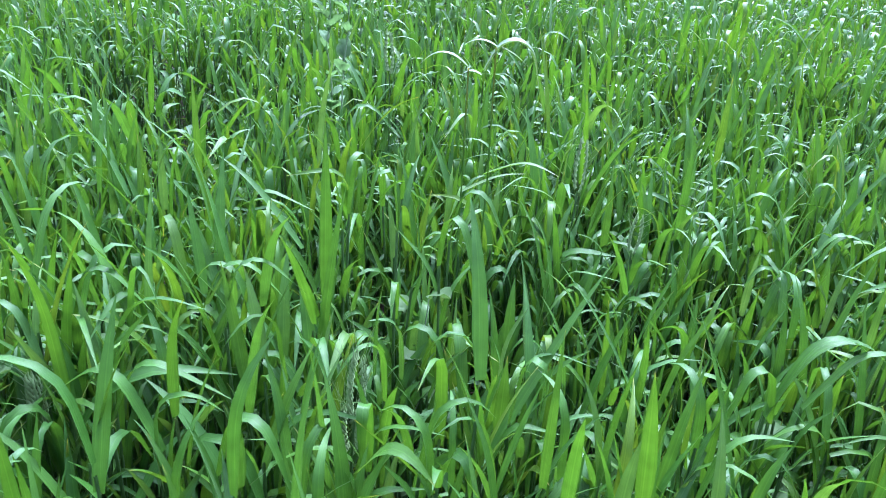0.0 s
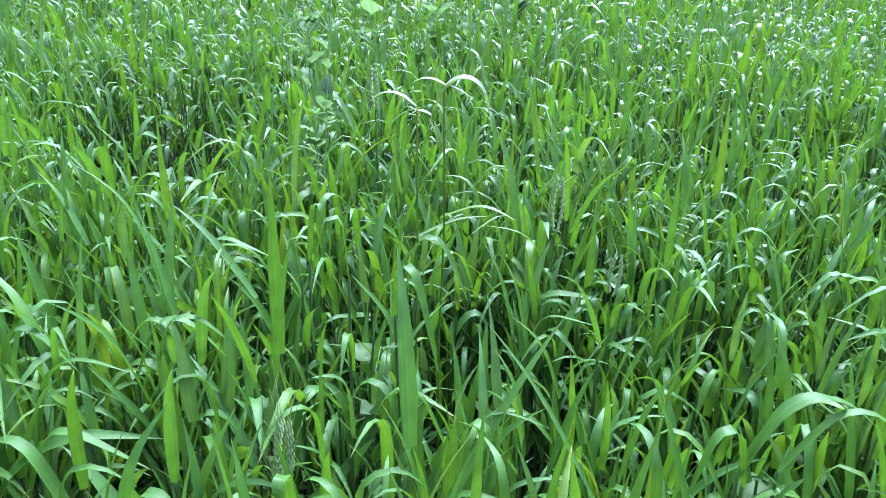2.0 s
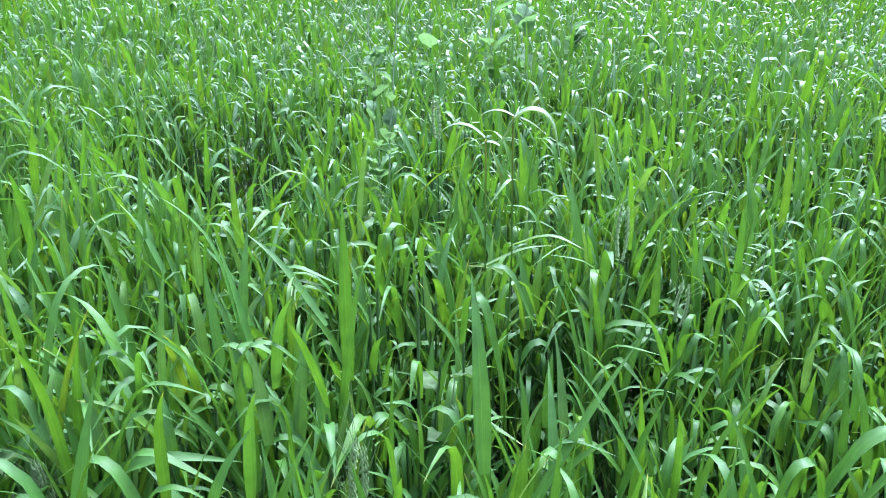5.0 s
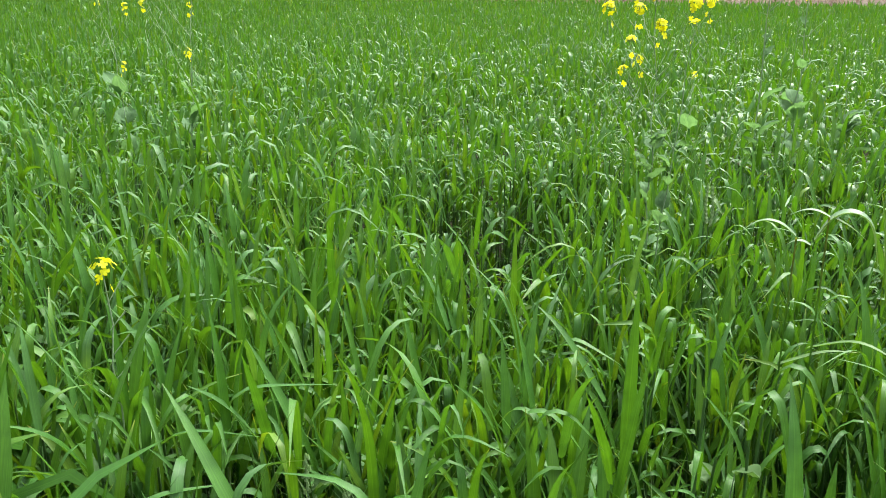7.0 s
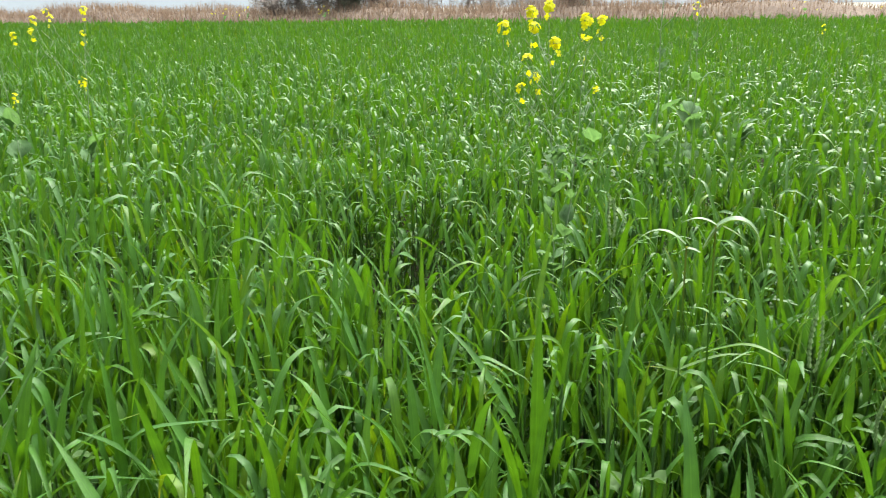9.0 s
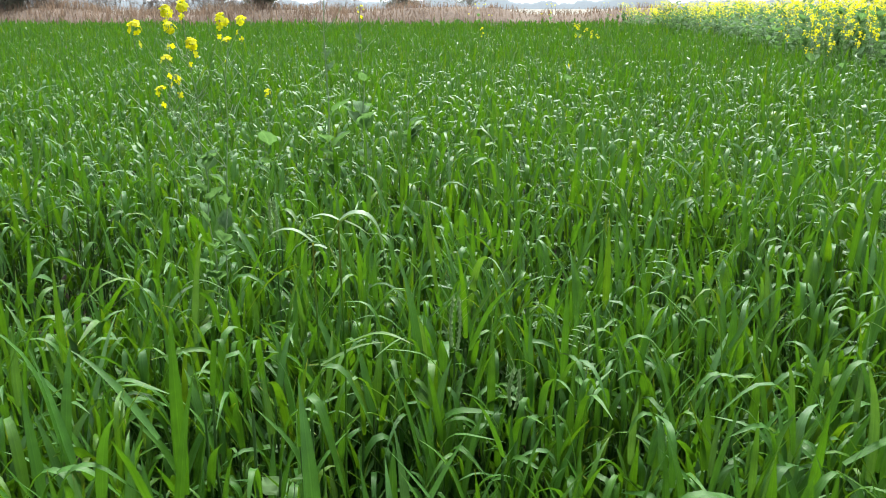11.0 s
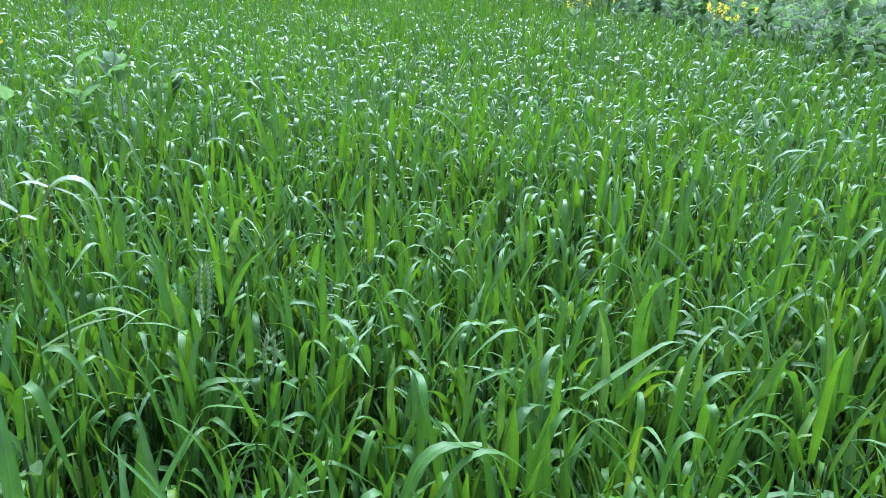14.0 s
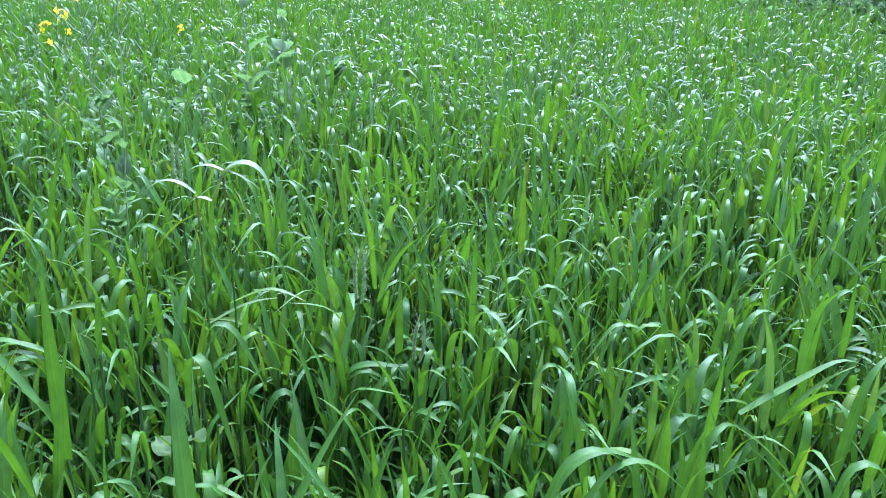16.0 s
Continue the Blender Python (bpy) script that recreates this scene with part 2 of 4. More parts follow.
def curve_of(az, lean, bend, at, over, length, seg):
    """Centre lines of leaves from the origin, with the tilt from upright all along: angles in radians, arrays of N."""
    s = np.linspace(0, 1, seg + 1)[None, :]
    k = np.clip((s - at[:, None]) / over[:, None] + 0.5, 0, 1)
    th = lean[:, None] + bend[:, None] * (k * k * (3 - 2 * k)) + 0.12 * s
    mid = 0.5 * (th[:, 1:] + th[:, :-1])
    step = (length / seg)[:, None]
    out = np.concatenate([np.zeros((len(az), 1)), np.cumsum(np.sin(mid) * step, 1)], 1)
    up = np.concatenate([np.zeros((len(az), 1)), np.cumsum(np.cos(mid) * step, 1)], 1)
    c = np.stack([out * np.cos(az)[:, None], out * np.sin(az)[:, None], up], -1)
    return c, th


def leaves(base, az, lean, bend, at, over, length, width, twist, fold, seg, across):
    """Grass blades: bases (N, 3) and one number each for the rest."""
    c, th = curve_of(az, lean, bend, at, over, length, seg)
    s = np.linspace(0, 1, seg + 1)[None, :]
    flat = np.stack([-np.sin(az), np.cos(az), 0 * az], -1)[:, None, :] + 0 * c
    nrm = np.stack([-np.cos(th) * np.cos(az)[:, None], -np.cos(th) * np.sin(az)[:, None], np.sin(th)], -1)
    tw = (twist[:, None] * s)[..., None]
    side = flat * np.cos(tw) + nrm * np.sin(tw)
    nrm = nrm * np.cos(tw) - flat * np.sin(tw)
    prof = np.where(s < 0.28, 0.66 + 0.34 * np.sin(s / 0.28 * math.pi / 2), np.clip(1 - (np.maximum(s - 0.28, 0) / 0.72) ** 1.75, 0.0, 1))
    half = 0.5 * width[:, None] * np.maximum(prof, 0.02)
    return strips(base[:, None, :] + c, side, nrm, half, fold, across)


def tubes(paths, r0, r1, sides=4):
    """Tapered tubes along paths (N, S, 3)."""
    paths = np.asarray(paths, dtype=float)
    n, s, _ = paths.shape
    t = np.gradient(paths, axis=1)
    t /= np.linalg.norm(t, axis=-1, keepdims=True) + 1e-9
    ref = np.where(np.abs(t[..., 2:3]) > 0.8, np.array([1.0, 0, 0]), np.array([0, 0, 1.0]))
    a = np.cross(t, ref)
    a /= np.linalg.norm(a, axis=-1, keepdims=True) + 1e-9
    b = np.cross(t, a)
    w = np.linspace(0, 1, s)[None, :]
    r = np.asarray(r0, dtype=float).reshape(-1, 1) * (1 - w) + np.asarray(r1, dtype=float).reshape(-1, 1) * w
    ang = np.arange(sides) * 2 * math.pi / sides
    v = paths[:, :, None, :] + r[:, :, None, None] * (a[:, :, None, :] * np.cos(ang)[None, None, :, None] + b[:, :, None, :] * np.sin(ang)[None, None, :, None])
    i = np.arange(n * s * sides).reshape(n, s, sides)
    j = np.roll(i, -1, 2)
    q = np.stack([i[:, :-1], j[:, :-1], j[:, 1:], i[:, 1:]], -1).reshape(-1, 4)
    u = np.stack(np.broadcast_arrays((np.arange(sides) / sides)[None, None, :], w[:, :, None] + 0 * i), -1).reshape(-1, 2)
    return v.reshape(-1, 3), q, u


def bent(a, b, sag, steps, rng, wob=0.0):
    """A path from a to b that bows by sag upward in its middle."""
    w = np.linspace(0, 1, steps)[:, None]
    p = np.asarray(a)[None, :] * (1 - w) + np.asarray(b)[None, :] * w
    p[:, 2] += sag * np.sin(w[:, 0] * math.pi)
    if wob:
        p[1:-1] += rng.normal(0, wob, (steps - 2, 3))
    return p


def mottle(x, y, f, seed):
    """Smooth patches between 0 and 1 over the plan."""
    r = np.random.default_rng(seed)
    out = 0
    for k in range(5):
        a, ph, g = r.uniform(0, 6.28), r.uniform(0, 6.28), f * r.uniform(0.6, 1.7)
        out = out + np.sin((x * np.cos(a) + y * np.sin(a)) * g + ph)
    return 0.5 + 0.5 * np.tanh(out * 0.55)


# ---- the plan ----
FIELD_END = 32.0                 # the far edge of the wheat
STAND_Y = (0.0, 3.0, 5.0, 6.5, 8.0, 9.5, 13.0, 18.0, 25.0, 32.0)    # the edge of the mustard stand, along the field
STAND_X = (4.3, 4.1, 4.2, 4.5, 4.45, 4.7, 5.4, 6.2, 6.85, 6.9)


def edge_x(y):
    return np.interp(y, STAND_Y, STAND_X)


def hollow(x, y):
    """1 in the thin gap in the crop, 0 away from it."""
    u, w = (x + 0.76) * 0.91 + (y - 2.22) * 0.42, (y - 2.22) * 0.91 - (x + 0.76) * 0.42
    return np.exp(-((u / 0.22) ** 2 + (w / 0.52) ** 2) ** 2)


def stood(x, y):
    """Height of the wheat over the plan, as a share of its usual height."""
    h = 0.92 + 0.12 * mottle(x, y, 1.7, 3) + 0.06 * (mottle(x, y, 5.0, 4) - 0.5) + 0.09 * (mottle(x, y, 15.0, 5) - 0.5) + 0.09 * (mottle(x, y, 34.0, 7) - 0.5)
    return h - 0.36 * hollow(x, y) - 0.14 * np.exp(-(((x - 0.25) / 0.30) ** 2 + ((y - 1.12) / 0.22) ** 2))


# ground, one sheet to the horizon
gv = [(-900, -900, 0), (900, -900, 0), (900, 900, 0), (-900, 900, 0)]
ground = new("ground", mesh_of("ground", gv, [(0, 1, 2, 3)], [(0, 0), (1, 0), (1, 1), (0, 1)], SOIL))
tagged(ground, "bare brown field soil under the wheat", "ground", kind="structure")


# bank beyond the field
def bank_rise(x, w):
    """Height of the bank, as a share of its highest, over its length and the way across it."""
    return np.sin(np.clip(w, 0, 1) * math.pi) ** 0.6 * (0.75 + 0.3 * mottle(x, 0 * x, 0.5, 11))


def bank(name, y0, y1, x0, x1, high, seed, mat):
    nx, ny = 220, 12
    xs, ys = np.linspace(x0, x1, nx), np.linspace(0, 1, ny)
    X, Y = np.meshgrid(xs, ys)
    Z = high * bank_rise(X, Y) + 0.05 * mottle(X, Y * 9, 3.0, seed + 1) * np.sin(Y * math.pi) - 0.01
    v = np.stack([X, y0 + Y * (y1 - y0), Z], -1).reshape(-1, 3)
    i = np.arange(nx * ny).reshape(ny, nx)
    q = np.stack([i[:-1, :-1], i[:-1, 1:], i[1:, 1:], i[1:, :-1]], -1).reshape(-1, 4)
    return new(name, mesh_of(name, v, q, np.stack([X, Y], -1).reshape(-1, 2), mat))


tagged(bank("earth_bank", 32.6, 38.0, -70, 45, 1.15, 11, BANK), "low earth bank of dry brown soil beyond the field", "bank", kind="structure")


# ---- wheat ----
def tillers(rng, x, y, kind, curl, high=0.69, calm=1.0):
    """Bases and shapes of the leaves of wheat shoots that stand at x, y. kind: how many leaves each has, segments, columns, width."""
    per, seg, across, wide, long = kind
    n = len(x)
    h = stood(x, y) * rng.normal(0.99, 0.07, n).clip(0.8, 1.14)
    collar = (high - 0.13) * h
    lean_az, lean = rng.uniform(0, 6.283, n), np.abs(rng.normal(0, 0.06, n))
    B, par = [], []
    for k in range(per):
        w = (per - 1 - k) / max(per - 1, 1) if per > 1 else 0.0      # 0 for the top leaf
        z = collar * (1.0 - 0.32 * w) * rng.normal(1, 0.05, n)
        bx, by = x + np.cos(lean_az) * lean * z, y + np.sin(lean_az) * lean * z
        az = rng.uniform(0, 6.283, n)
        droop = rng.random(n) < curl
        ln = calm * np.abs(rng.normal(0.18 + 0.26 * w, 0.22, n))
        bend = np.where(droop, rng.uniform(1.3, 2.8, n), np.abs(rng.normal(0.28, 0.28, n)))
        at = np.where(droop, rng.uniform(0.35, 0.72, n), 0.7)
        over = np.where(droop, rng.uniform(0.38, 0.75, n), 0.7)
        L = h * rng.normal(long, 0.26 * long, n).clip(0.07, 0.3) * (1 + 0.12 * w)
        L = np.where(droop, L * 1.08, L)
        W = wide * rng.normal(1.0, 0.24, n).clip(0.5, 1.6)
        B.append(np.stack([bx, by, z], -1))
        par.append((az, ln, bend, at, over, L, W, rng.normal(0, 0.55, n), rng.uniform(0.15, 0.5, n)))
    out = leaves(np.concatenate(B), *(np.concatenate(c) for c in zip(*par)), seg, across)
    foot = np.stack([x, y, np.zeros(n)], -1)
    top = np.stack([x + np.cos(lean_az) * lean * collar, y + np.sin(lean_az) * lean * collar, collar], -1)
    return out, foot, top


def scatter(rng, r0, r1, wide, per_m2):
    """Places for shoots: a fan ahead of the walk, from r0 to r1 metres and to `wide` degrees either side."""
    a = radians(wide)
    n = int(per_m2 * a * (r1 * r1 - r0 * r0))
    r = np.sqrt(rng.uniform(r0 * r0, r1 * r1, n))
    t = rng.uniform(-a, a, n)
    x, y = 0.2 + r * np.sin(t), 0.05 + r * np.cos(t)
    keep = (y < FIELD_END) & (x < edge_x(y) + 0.35 + 1.1 * mottle(x, y, 3, 8)) & (rng.random(n) < 0.55 + 0.8 * mottle(x, y, 5.5, 9))
    keep &= rng.random(n) > 0.86 * hollow(x, y)
    keep &= rng.random(n) > 0.55 * np.exp(-(((x - 0.22) / 0.26) ** 2 + ((y - 1.1) / 0.2) ** 2))
    return x[keep], y[keep]


def crop(name, seed, r0, r1, wide, per_m2, kind, curl, label, stems, calm=1.0):
    rng = np.random.default_rng(seed)
    x, y = scatter(rng, r0, r1, wide, per_m2)
    (v, q, u), foot, top = tillers(rng, x, y, kind, curl, calm=calm)
    ob = new(name, mesh_of(name, v, q, u, WHEAT))
    tagged(ob, label, "wheat", kind="stuff")
    if stems:
        w = np.linspace(0, 1, 2)[None, :, None]
        sv, sq, su = tubes(foot[:, None, :] * (1 - w) + top[:, None, :] * w, np.full(len(x), 0.0028), np.full(len(x), 0.0022), 3)
        st = new("wheat_stems", mesh_of("wheat_stems", sv, sq, su, WHEAT_STEM))
        st.parent = ob
        st["kind"] = "stuff"
    return ob


crop("wheat_crop", 21, 0.34, 1.9, 61, 800, (4, 9, 3, 0.0132, 0.142), 0.36, "dense young green wheat with broad arching blades", True)
crop("wheat_crop", 27, 1.9, 3.2, 59, 640, (3, 6, 3, 0.0144, 0.136), 0.42, "dense green wheat a few steps into the field", True)
crop("wheat_crop", 22, 3.2, 6.0, 57, 350, (2, 5, 2, 0.0172, 0.138), 0.62, "dense green wheat further into the field", False)
crop("wheat_crop", 34, 6.0, 9.0, 57, 330, (2, 4, 2, 0.0172, 0.135), 0.45, "dense green wheat well into the field", False, 0.75)
crop("wheat_crop", 23, 9.0, 19.0, 56, 150, (2, 3, 2, 0.0180, 0.130), 0.18, "green wheat in the middle of the field", False, 0.45)
crop("wheat_crop", 24, 19.0, 52.0, 55, 60, (2, 2, 2, 0.036, 0.150), 0.05, "distant even green wheat towards the bank", False, 0.35)

# the crop's near margin on either side of the walk
er = np.random.default_rng(26)
n = 20000
ex, ey = er.uniform(-6, 4.4, n), er.uniform(0.30, 5.0, n)
out = (np.abs(np.arctan2(ex - 0.2, ey - 0.05)) > radians(58)) & (ex < edge_x(ey))
(v, q, u), _, _ = tillers(er, ex[out], ey[out], (3, 3, 2, 0.020, 0.175), 0.6)
tagged(new("wheat_crop", mesh_of("wheat_crop", v, q, u, WHEAT)), "green wheat along the field's near margin", "wheat", kind="stuff")

# unseen wheat added under and behind the walk, shading the near crop
br = np.random.default_rng(33)
n = 4200
bx, by = br.uniform(-2.4, 2.8, n), br.uniform(-1.5, 0.34, n)
behind = (np.hypot(bx - 0.2, by - 0.05) < 0.33) | (np.abs(np.arctan2(bx - 0.2, by - 0.05)) > radians(62))
(v, q, u), _, _ = tillers(br, bx[behind], by[behind], (4, 3, 2, 0.016, 0.150), 0.4)
tagged(new("wheat_crop", mesh_of("wheat_crop", v, q, u, WHEAT)), "unseen green wheat added at the near end of the field", "wheat", kind="stuff")
br = np.random.default_rng(34)
n = 3000
bx, by = br.uniform(-5.2, 5.2, n), br.uniform(-1.5, 0.34, n)
aside = (bx < -2.4) | (bx > 2.8)
(v, q, u), _, _ = tillers(br, bx[aside], by[aside], (3, 3, 2, 0.017, 0.150), 0.4)
tagged(new("wheat_crop", mesh_of("wheat_crop", v, q, u, WHEAT)), "unseen green wheat added along the near edge of the field", "wheat", kind="stuff")

# the lower leaves that fill the crop's foot
def undergrowth(seed, r0, r1, wide, per_m2, low, high, long, width, seg, label):
    ur = np.random.default_rng(seed)
    ux, uy = scatter(ur, r0, r1, wide, per_m2)
    n = len(ux)
    geo = leaves(np.stack([ux, uy, stood(ux, uy) * ur.uniform(low, high, n)], -1), ur.uniform(0, 6.283, n), ur.uniform(0.2, 0.9, n), ur.uniform(0.2, 1.7, n),
                 np.full(n, 0.55), np.full(n, 0.6), long * ur.uniform(0.65, 1.35, n), width * ur.uniform(0.75, 1.25, n), ur.normal(0, 0.6, n), np.full(n, 0.3), seg, 2)
    tagged(new("wheat_undergrowth", mesh_of("wheat_undergrowth", *geo, WHEAT)), label, "wheat", kind="stuff")


undergrowth(25, 0.3, 1.9, 61, 900, 0.04, 0.26, 0.16, 0.013, 4, "lower leaves filling the foot of the near wheat")
undergrowth(28, 1.9, 3.4, 60, 700, 0.05, 0.30, 0.17, 0.016, 3, "lower leaves filling the foot of the wheat")
undergrowth(29, 3.4, 9.0, 58, 320, 0.06, 0.28, 0.22, 0.028, 2, "shaded lower leaves under the wheat further out")
undergrowth(30, 9.0, 19.0, 57, 120, 0.08, 0.25, 0.26, 0.050, 2, "shaded lower leaves under the wheat in mid field")


# ---- single wheat plants along the walk ----
def one(az, lean, bend, at, over, length, width, twist=0.0, fold=0.3, seg=10, base=(0, 0, 0)):
    """One wheat blade as a Geo; angles in degrees."""
    a = [np.array([float(k)]) for k in (radians(az), radians(lean), radians(bend), at, over, length, width, radians(twist), fold)]
    return Geo().add(*leaves(np.array([base], dtype=float), *a, seg, 3))


def top_of(az, lean, bend, at, over, length):
    a = [np.array([float(k)]) for k in (radians(az), radians(lean), radians(bend), at, over, length)]
    c, _ = curve_of(*a, 24)
    return c[0, np.argmax(c[0, :, 2])]


def stem_to(foot, top, rng, r=0.0028):
    return Geo().add(*tubes(bent(foot, top, 0, 6, rng, 0.002)[None], [r], [r * 0.75], 6))


def wheat_plant(rng, high, count):
    """A shoot with its blades, at the origin."""
    root = new("wheat_plant")
    top = np.array([rng.normal(0, 0.02), rng.normal(0, 0.02), high - 0.13])
    part("stem", stem_to((0, 0, 0), top, rng), WHEAT_STEM, root)
    for k in range(count):
        w = k / max(count - 1, 1)
        droop = rng.random() < 0.40
        part("leaf", one(rng.uniform(0, 360), rng.uniform(4, 16) + 12 * w, rng.uniform(70, 150) if droop else rng.uniform(0, 25), rng.uniform(0.4, 0.7),
                         rng.uniform(0.2, 0.55), rng.uniform(0.12, 0.19), rng.uniform(0.010, 0.0145), rng.normal(0, 28), rng.uniform(0.15, 0.5), base=top * (1 - 0.5 * w)),
             WHEAT, root)
    return tagged(root, "green wheat shoot with broad arching blades", "wheat plant", "wheat plants at the field's near side")


near = np.random.default_rng(77)
kinds = [wheat_plant(near, near.uniform(0.62, 0.74), int(near.integers(4, 6))) for _ in range(12)]
for k, ob in enumerate(kinds):
    ob.location = (-1.0 + 0.19 * k, 1.9 + 0.12 * math.sin(3 * k), 0)
for k in range(270):
    a, r = near.uniform(-0.80, 0.80), math.sqrt(near.uniform(0.5 ** 2, 2.3 ** 2))
    x, y = 0.2 + r * math.sin(a), 0.05 + r * math.cos(a)
    if (x - 0.22) ** 2 + (y - 1.08) ** 2 < 0.02 or hollow(x, y) > 0.4:
        continue
    copy_thing(kinds[k % 12], pose(x, y, 0, near.normal(0, 3), near.normal(0, 3), near.uniform(0, 360)))


def placed_wheat(label, at_top, az, lean, bend, at, over, length, width, twist=0.0, others=2, seed=1, dry=False):
    """A plant whose main blade has its highest point at at_top."""
    rng = np.random.default_rng(seed)
    tip = top_of(az, lean, bend, at, over, length)
    b = np.array(at_top) - tip
    root = new("wheat_plant")
    foot = np.array([b[0] + rng.normal(0, 0.01), b[1] + rng.normal(0, 0.01) + 0.012, 0.0])
    root.location = tuple(foot)
    b = b - foot
    part("stem", stem_to((0, 0, 0), b, rng), WHEAT_STEM, root)
    part("leaf", one(az, lean, bend, at, over, length, width, twist, 0.3, 14, base=b), STRAW_GREEN if dry else WHEAT, root, "yellowing blade" if dry else "")
    for k in range(others):
        part("leaf", one(rng.uniform(0, 360), rng.uniform(8, 24), rng.uniform(0, 120), 0.55, 0.4, rng.uniform(0.13, 0.19), rng.uniform(0.011, 0.015), rng.normal(0, 25), base=b * (0.80 - 0.2 * k)), WHEAT, root)
    return tagged(root, label, "wheat plant")


STRAW_GREEN = leafy("yellowing_leaf", [(0.0, (0.045, 0.115, 0.014)), (1.0, (0.063, 0.130, 0.017))], (0.168, 0.168, 0.042), 1.0, (1.9, 1.9, 0.5), rough=0.5, spec=0.35, share=0.4)

# lighter wheat leaf: sky sheen on the arched top blades, painted into the colour
SHEEN = leafy("sheen_leaf", [(0.0, (0.085, 0.150, 0.068)), (1.0, (0.100, 0.165, 0.080))], (0.24, 0.23, 0.06), 3.0, (1.5, 1.5, 0.6), rough=0.45, spec=0.30, share=0.25)

PLACED = (
    # highest point, heading, lean, bend, where, how sharply, length, width, twist
    ((-0.163, 1.208, 0.699), 0, 12, 95, 0.52, 0.30, 0.24, 0.019, 0),
    ((0.037, 1.080, 0.799), 195, 3, 158, 0.45, 0.14, 0.27, 0.017, 0),
    ((-0.022, 1.216, 0.761), 330, 6, 165, 0.62, 0.12, 0.21, 0.015, 0),
    ((-0.059, 1.182, 0.755), 200, 6, 165, 0.64, 0.12, 0.21, 0.014, 0),
    ((0.157, 1.108, 0.766), -15, 10, 140, 0.45, 0.34, 0.26, 0.016, 10),
    ((0.135, 1.065, 0.743), -40, 6, 150, 0.36, 0.22, 0.32, 0.016, 15),
    ((-0.127, 0.951, 0.709), 5, 20, 115, 0.55, 0.45, 0.24, 0.018, 0),
    ((-0.158, 0.958, 0.702), 170, 14, 130, 0.55, 0.45, 0.24, 0.016, 0),
    ((-0.096, 0.912, 0.736), 10, 10, 120, 0.55, 0.40, 0.24, 0.016, 0),
    ((0.657, 1.432, 0.672), -10, 14, 125, 0.50, 0.40, 0.26, 0.018, 0),
    ((0.786, 1.499, 0.676), -20, 8, 130, 0.55, 0.30, 0.22, 0.016, 0),
    ((0.989, 1.087, 0.706), 0, 55, 55, 0.78, 0.25, 0.26, 0.017, 0),
    ((0.606, 0.907, 0.696), 5, 22, 105, 0.55, 0.55, 0.30, 0.018, 0),
    ((0.643, 0.895, 0.691), 0, 28, 100, 0.55, 0.45, 0.26, 0.016, 0),
    ((0.966, 0.946, 0.687), 265, 4, 168, 0.52, 0.16, 0.26, 0.019, 0),
    ((0.736, 1.271, 0.676), 185, 12, 130, 0.50, 0.30, 0.24, 0.017, 0),
    ((0.950, 1.256, 0.702), 20, 14, 100, 0.60, 0.40, 0.25, 0.016, 0),
    ((0.893, 0.870, 0.696), -10, 10, 140, 0.50, 0.30, 0.26, 0.018, 0),
    ((1.030, 1.037, 0.752), 25, 8, 60, 0.72, 0.35, 0.28, 0.018, 0),
    ((0.509, 0.887, 0.661), 200, 10, 150, 0.45, 0.26, 0.26, 0.019, 0),
    ((0.748, 1.270, 0.674), -5, 16, 120, 0.55, 0.40, 0.24, 0.016, 0),
    ((0.240, 0.843, 0.676), -20, 6, 172, 0.52, 0.20, 0.26, 0.018, 0),
    ((0.406, 0.839, 0.765), 150, 16, 6, 0.80, 0.40, 0.32, 0.019, 0),
    ((0.589, 0.899, 0.704), 5, 16, 110, 0.60, 0.45, 0.28, 0.018, 0),
    ((-0.267, 0.874, 0.728), 0, 14, 120, 0.55, 0.35, 0.24, 0.017, 0),
    ((-0.497, 0.675, 0.792), 165, 42, 5, 0.80, 0.40, 0.30, 0.022, 0),
    ((-0.715, 0.687, 0.730), 10, 16, 130, 0.50, 0.40, 0.26, 0.018, 0),
    ((-0.854, 1.476, 0.716), 20, 14, 120, 0.55, 0.40, 0.24, 0.016, 0),
    ((-0.994, 1.990, 0.742), 0, 20, 100, 0.60, 0.40, 0.25, 0.016, 0),
    ((-0.201, 1.723, 0.681), 5, 22, 95, 0.58, 0.50, 0.26, 0.016, 0),
    ((-0.049, 1.100, 0.854), 100, 1, 4, 0.80, 0.40, 0.34, 0.022, 12),
    ((-0.013, 1.063, 0.780), 60, 8, 6, 0.80, 0.40, 0.34, 0.019, 20),
    ((-0.168, 0.765, 0.680), 0, 20, 92, 0.50, 0.30, 0.27, 0.018, 0),
    ((-0.038, 0.691, 0.678), -20, 14, 140, 0.48, 0.35, 0.28, 0.019, 0),
    ((0.066, 0.733, 0.678), 270, 6, 172, 0.55, 0.15, 0.27, 0.019, 0),
    ((-0.214, 0.744, 0.681), 170, 24, 100, 0.50, 0.30, 0.28, 0.018, 0),
    ((0.335, 0.969, 0.746), 40, 34, 4, 0.80, 0.40, 0.36, 0.018, 0),
    ((1.486, 1.574, 0.686), 200, 20, 90, 0.60, 0.40, 0.26, 0.017, 0),
)
for k, row in enumerate(PLACED):
    bentness = "hanging over" if row[3] > 60 else "standing straight"
    placed_wheat("green wheat shoot with one broad blade " + bentness, *row[:6], row[6] * 0.78, row[7] * 0.86, row[8], seed=300 + k)

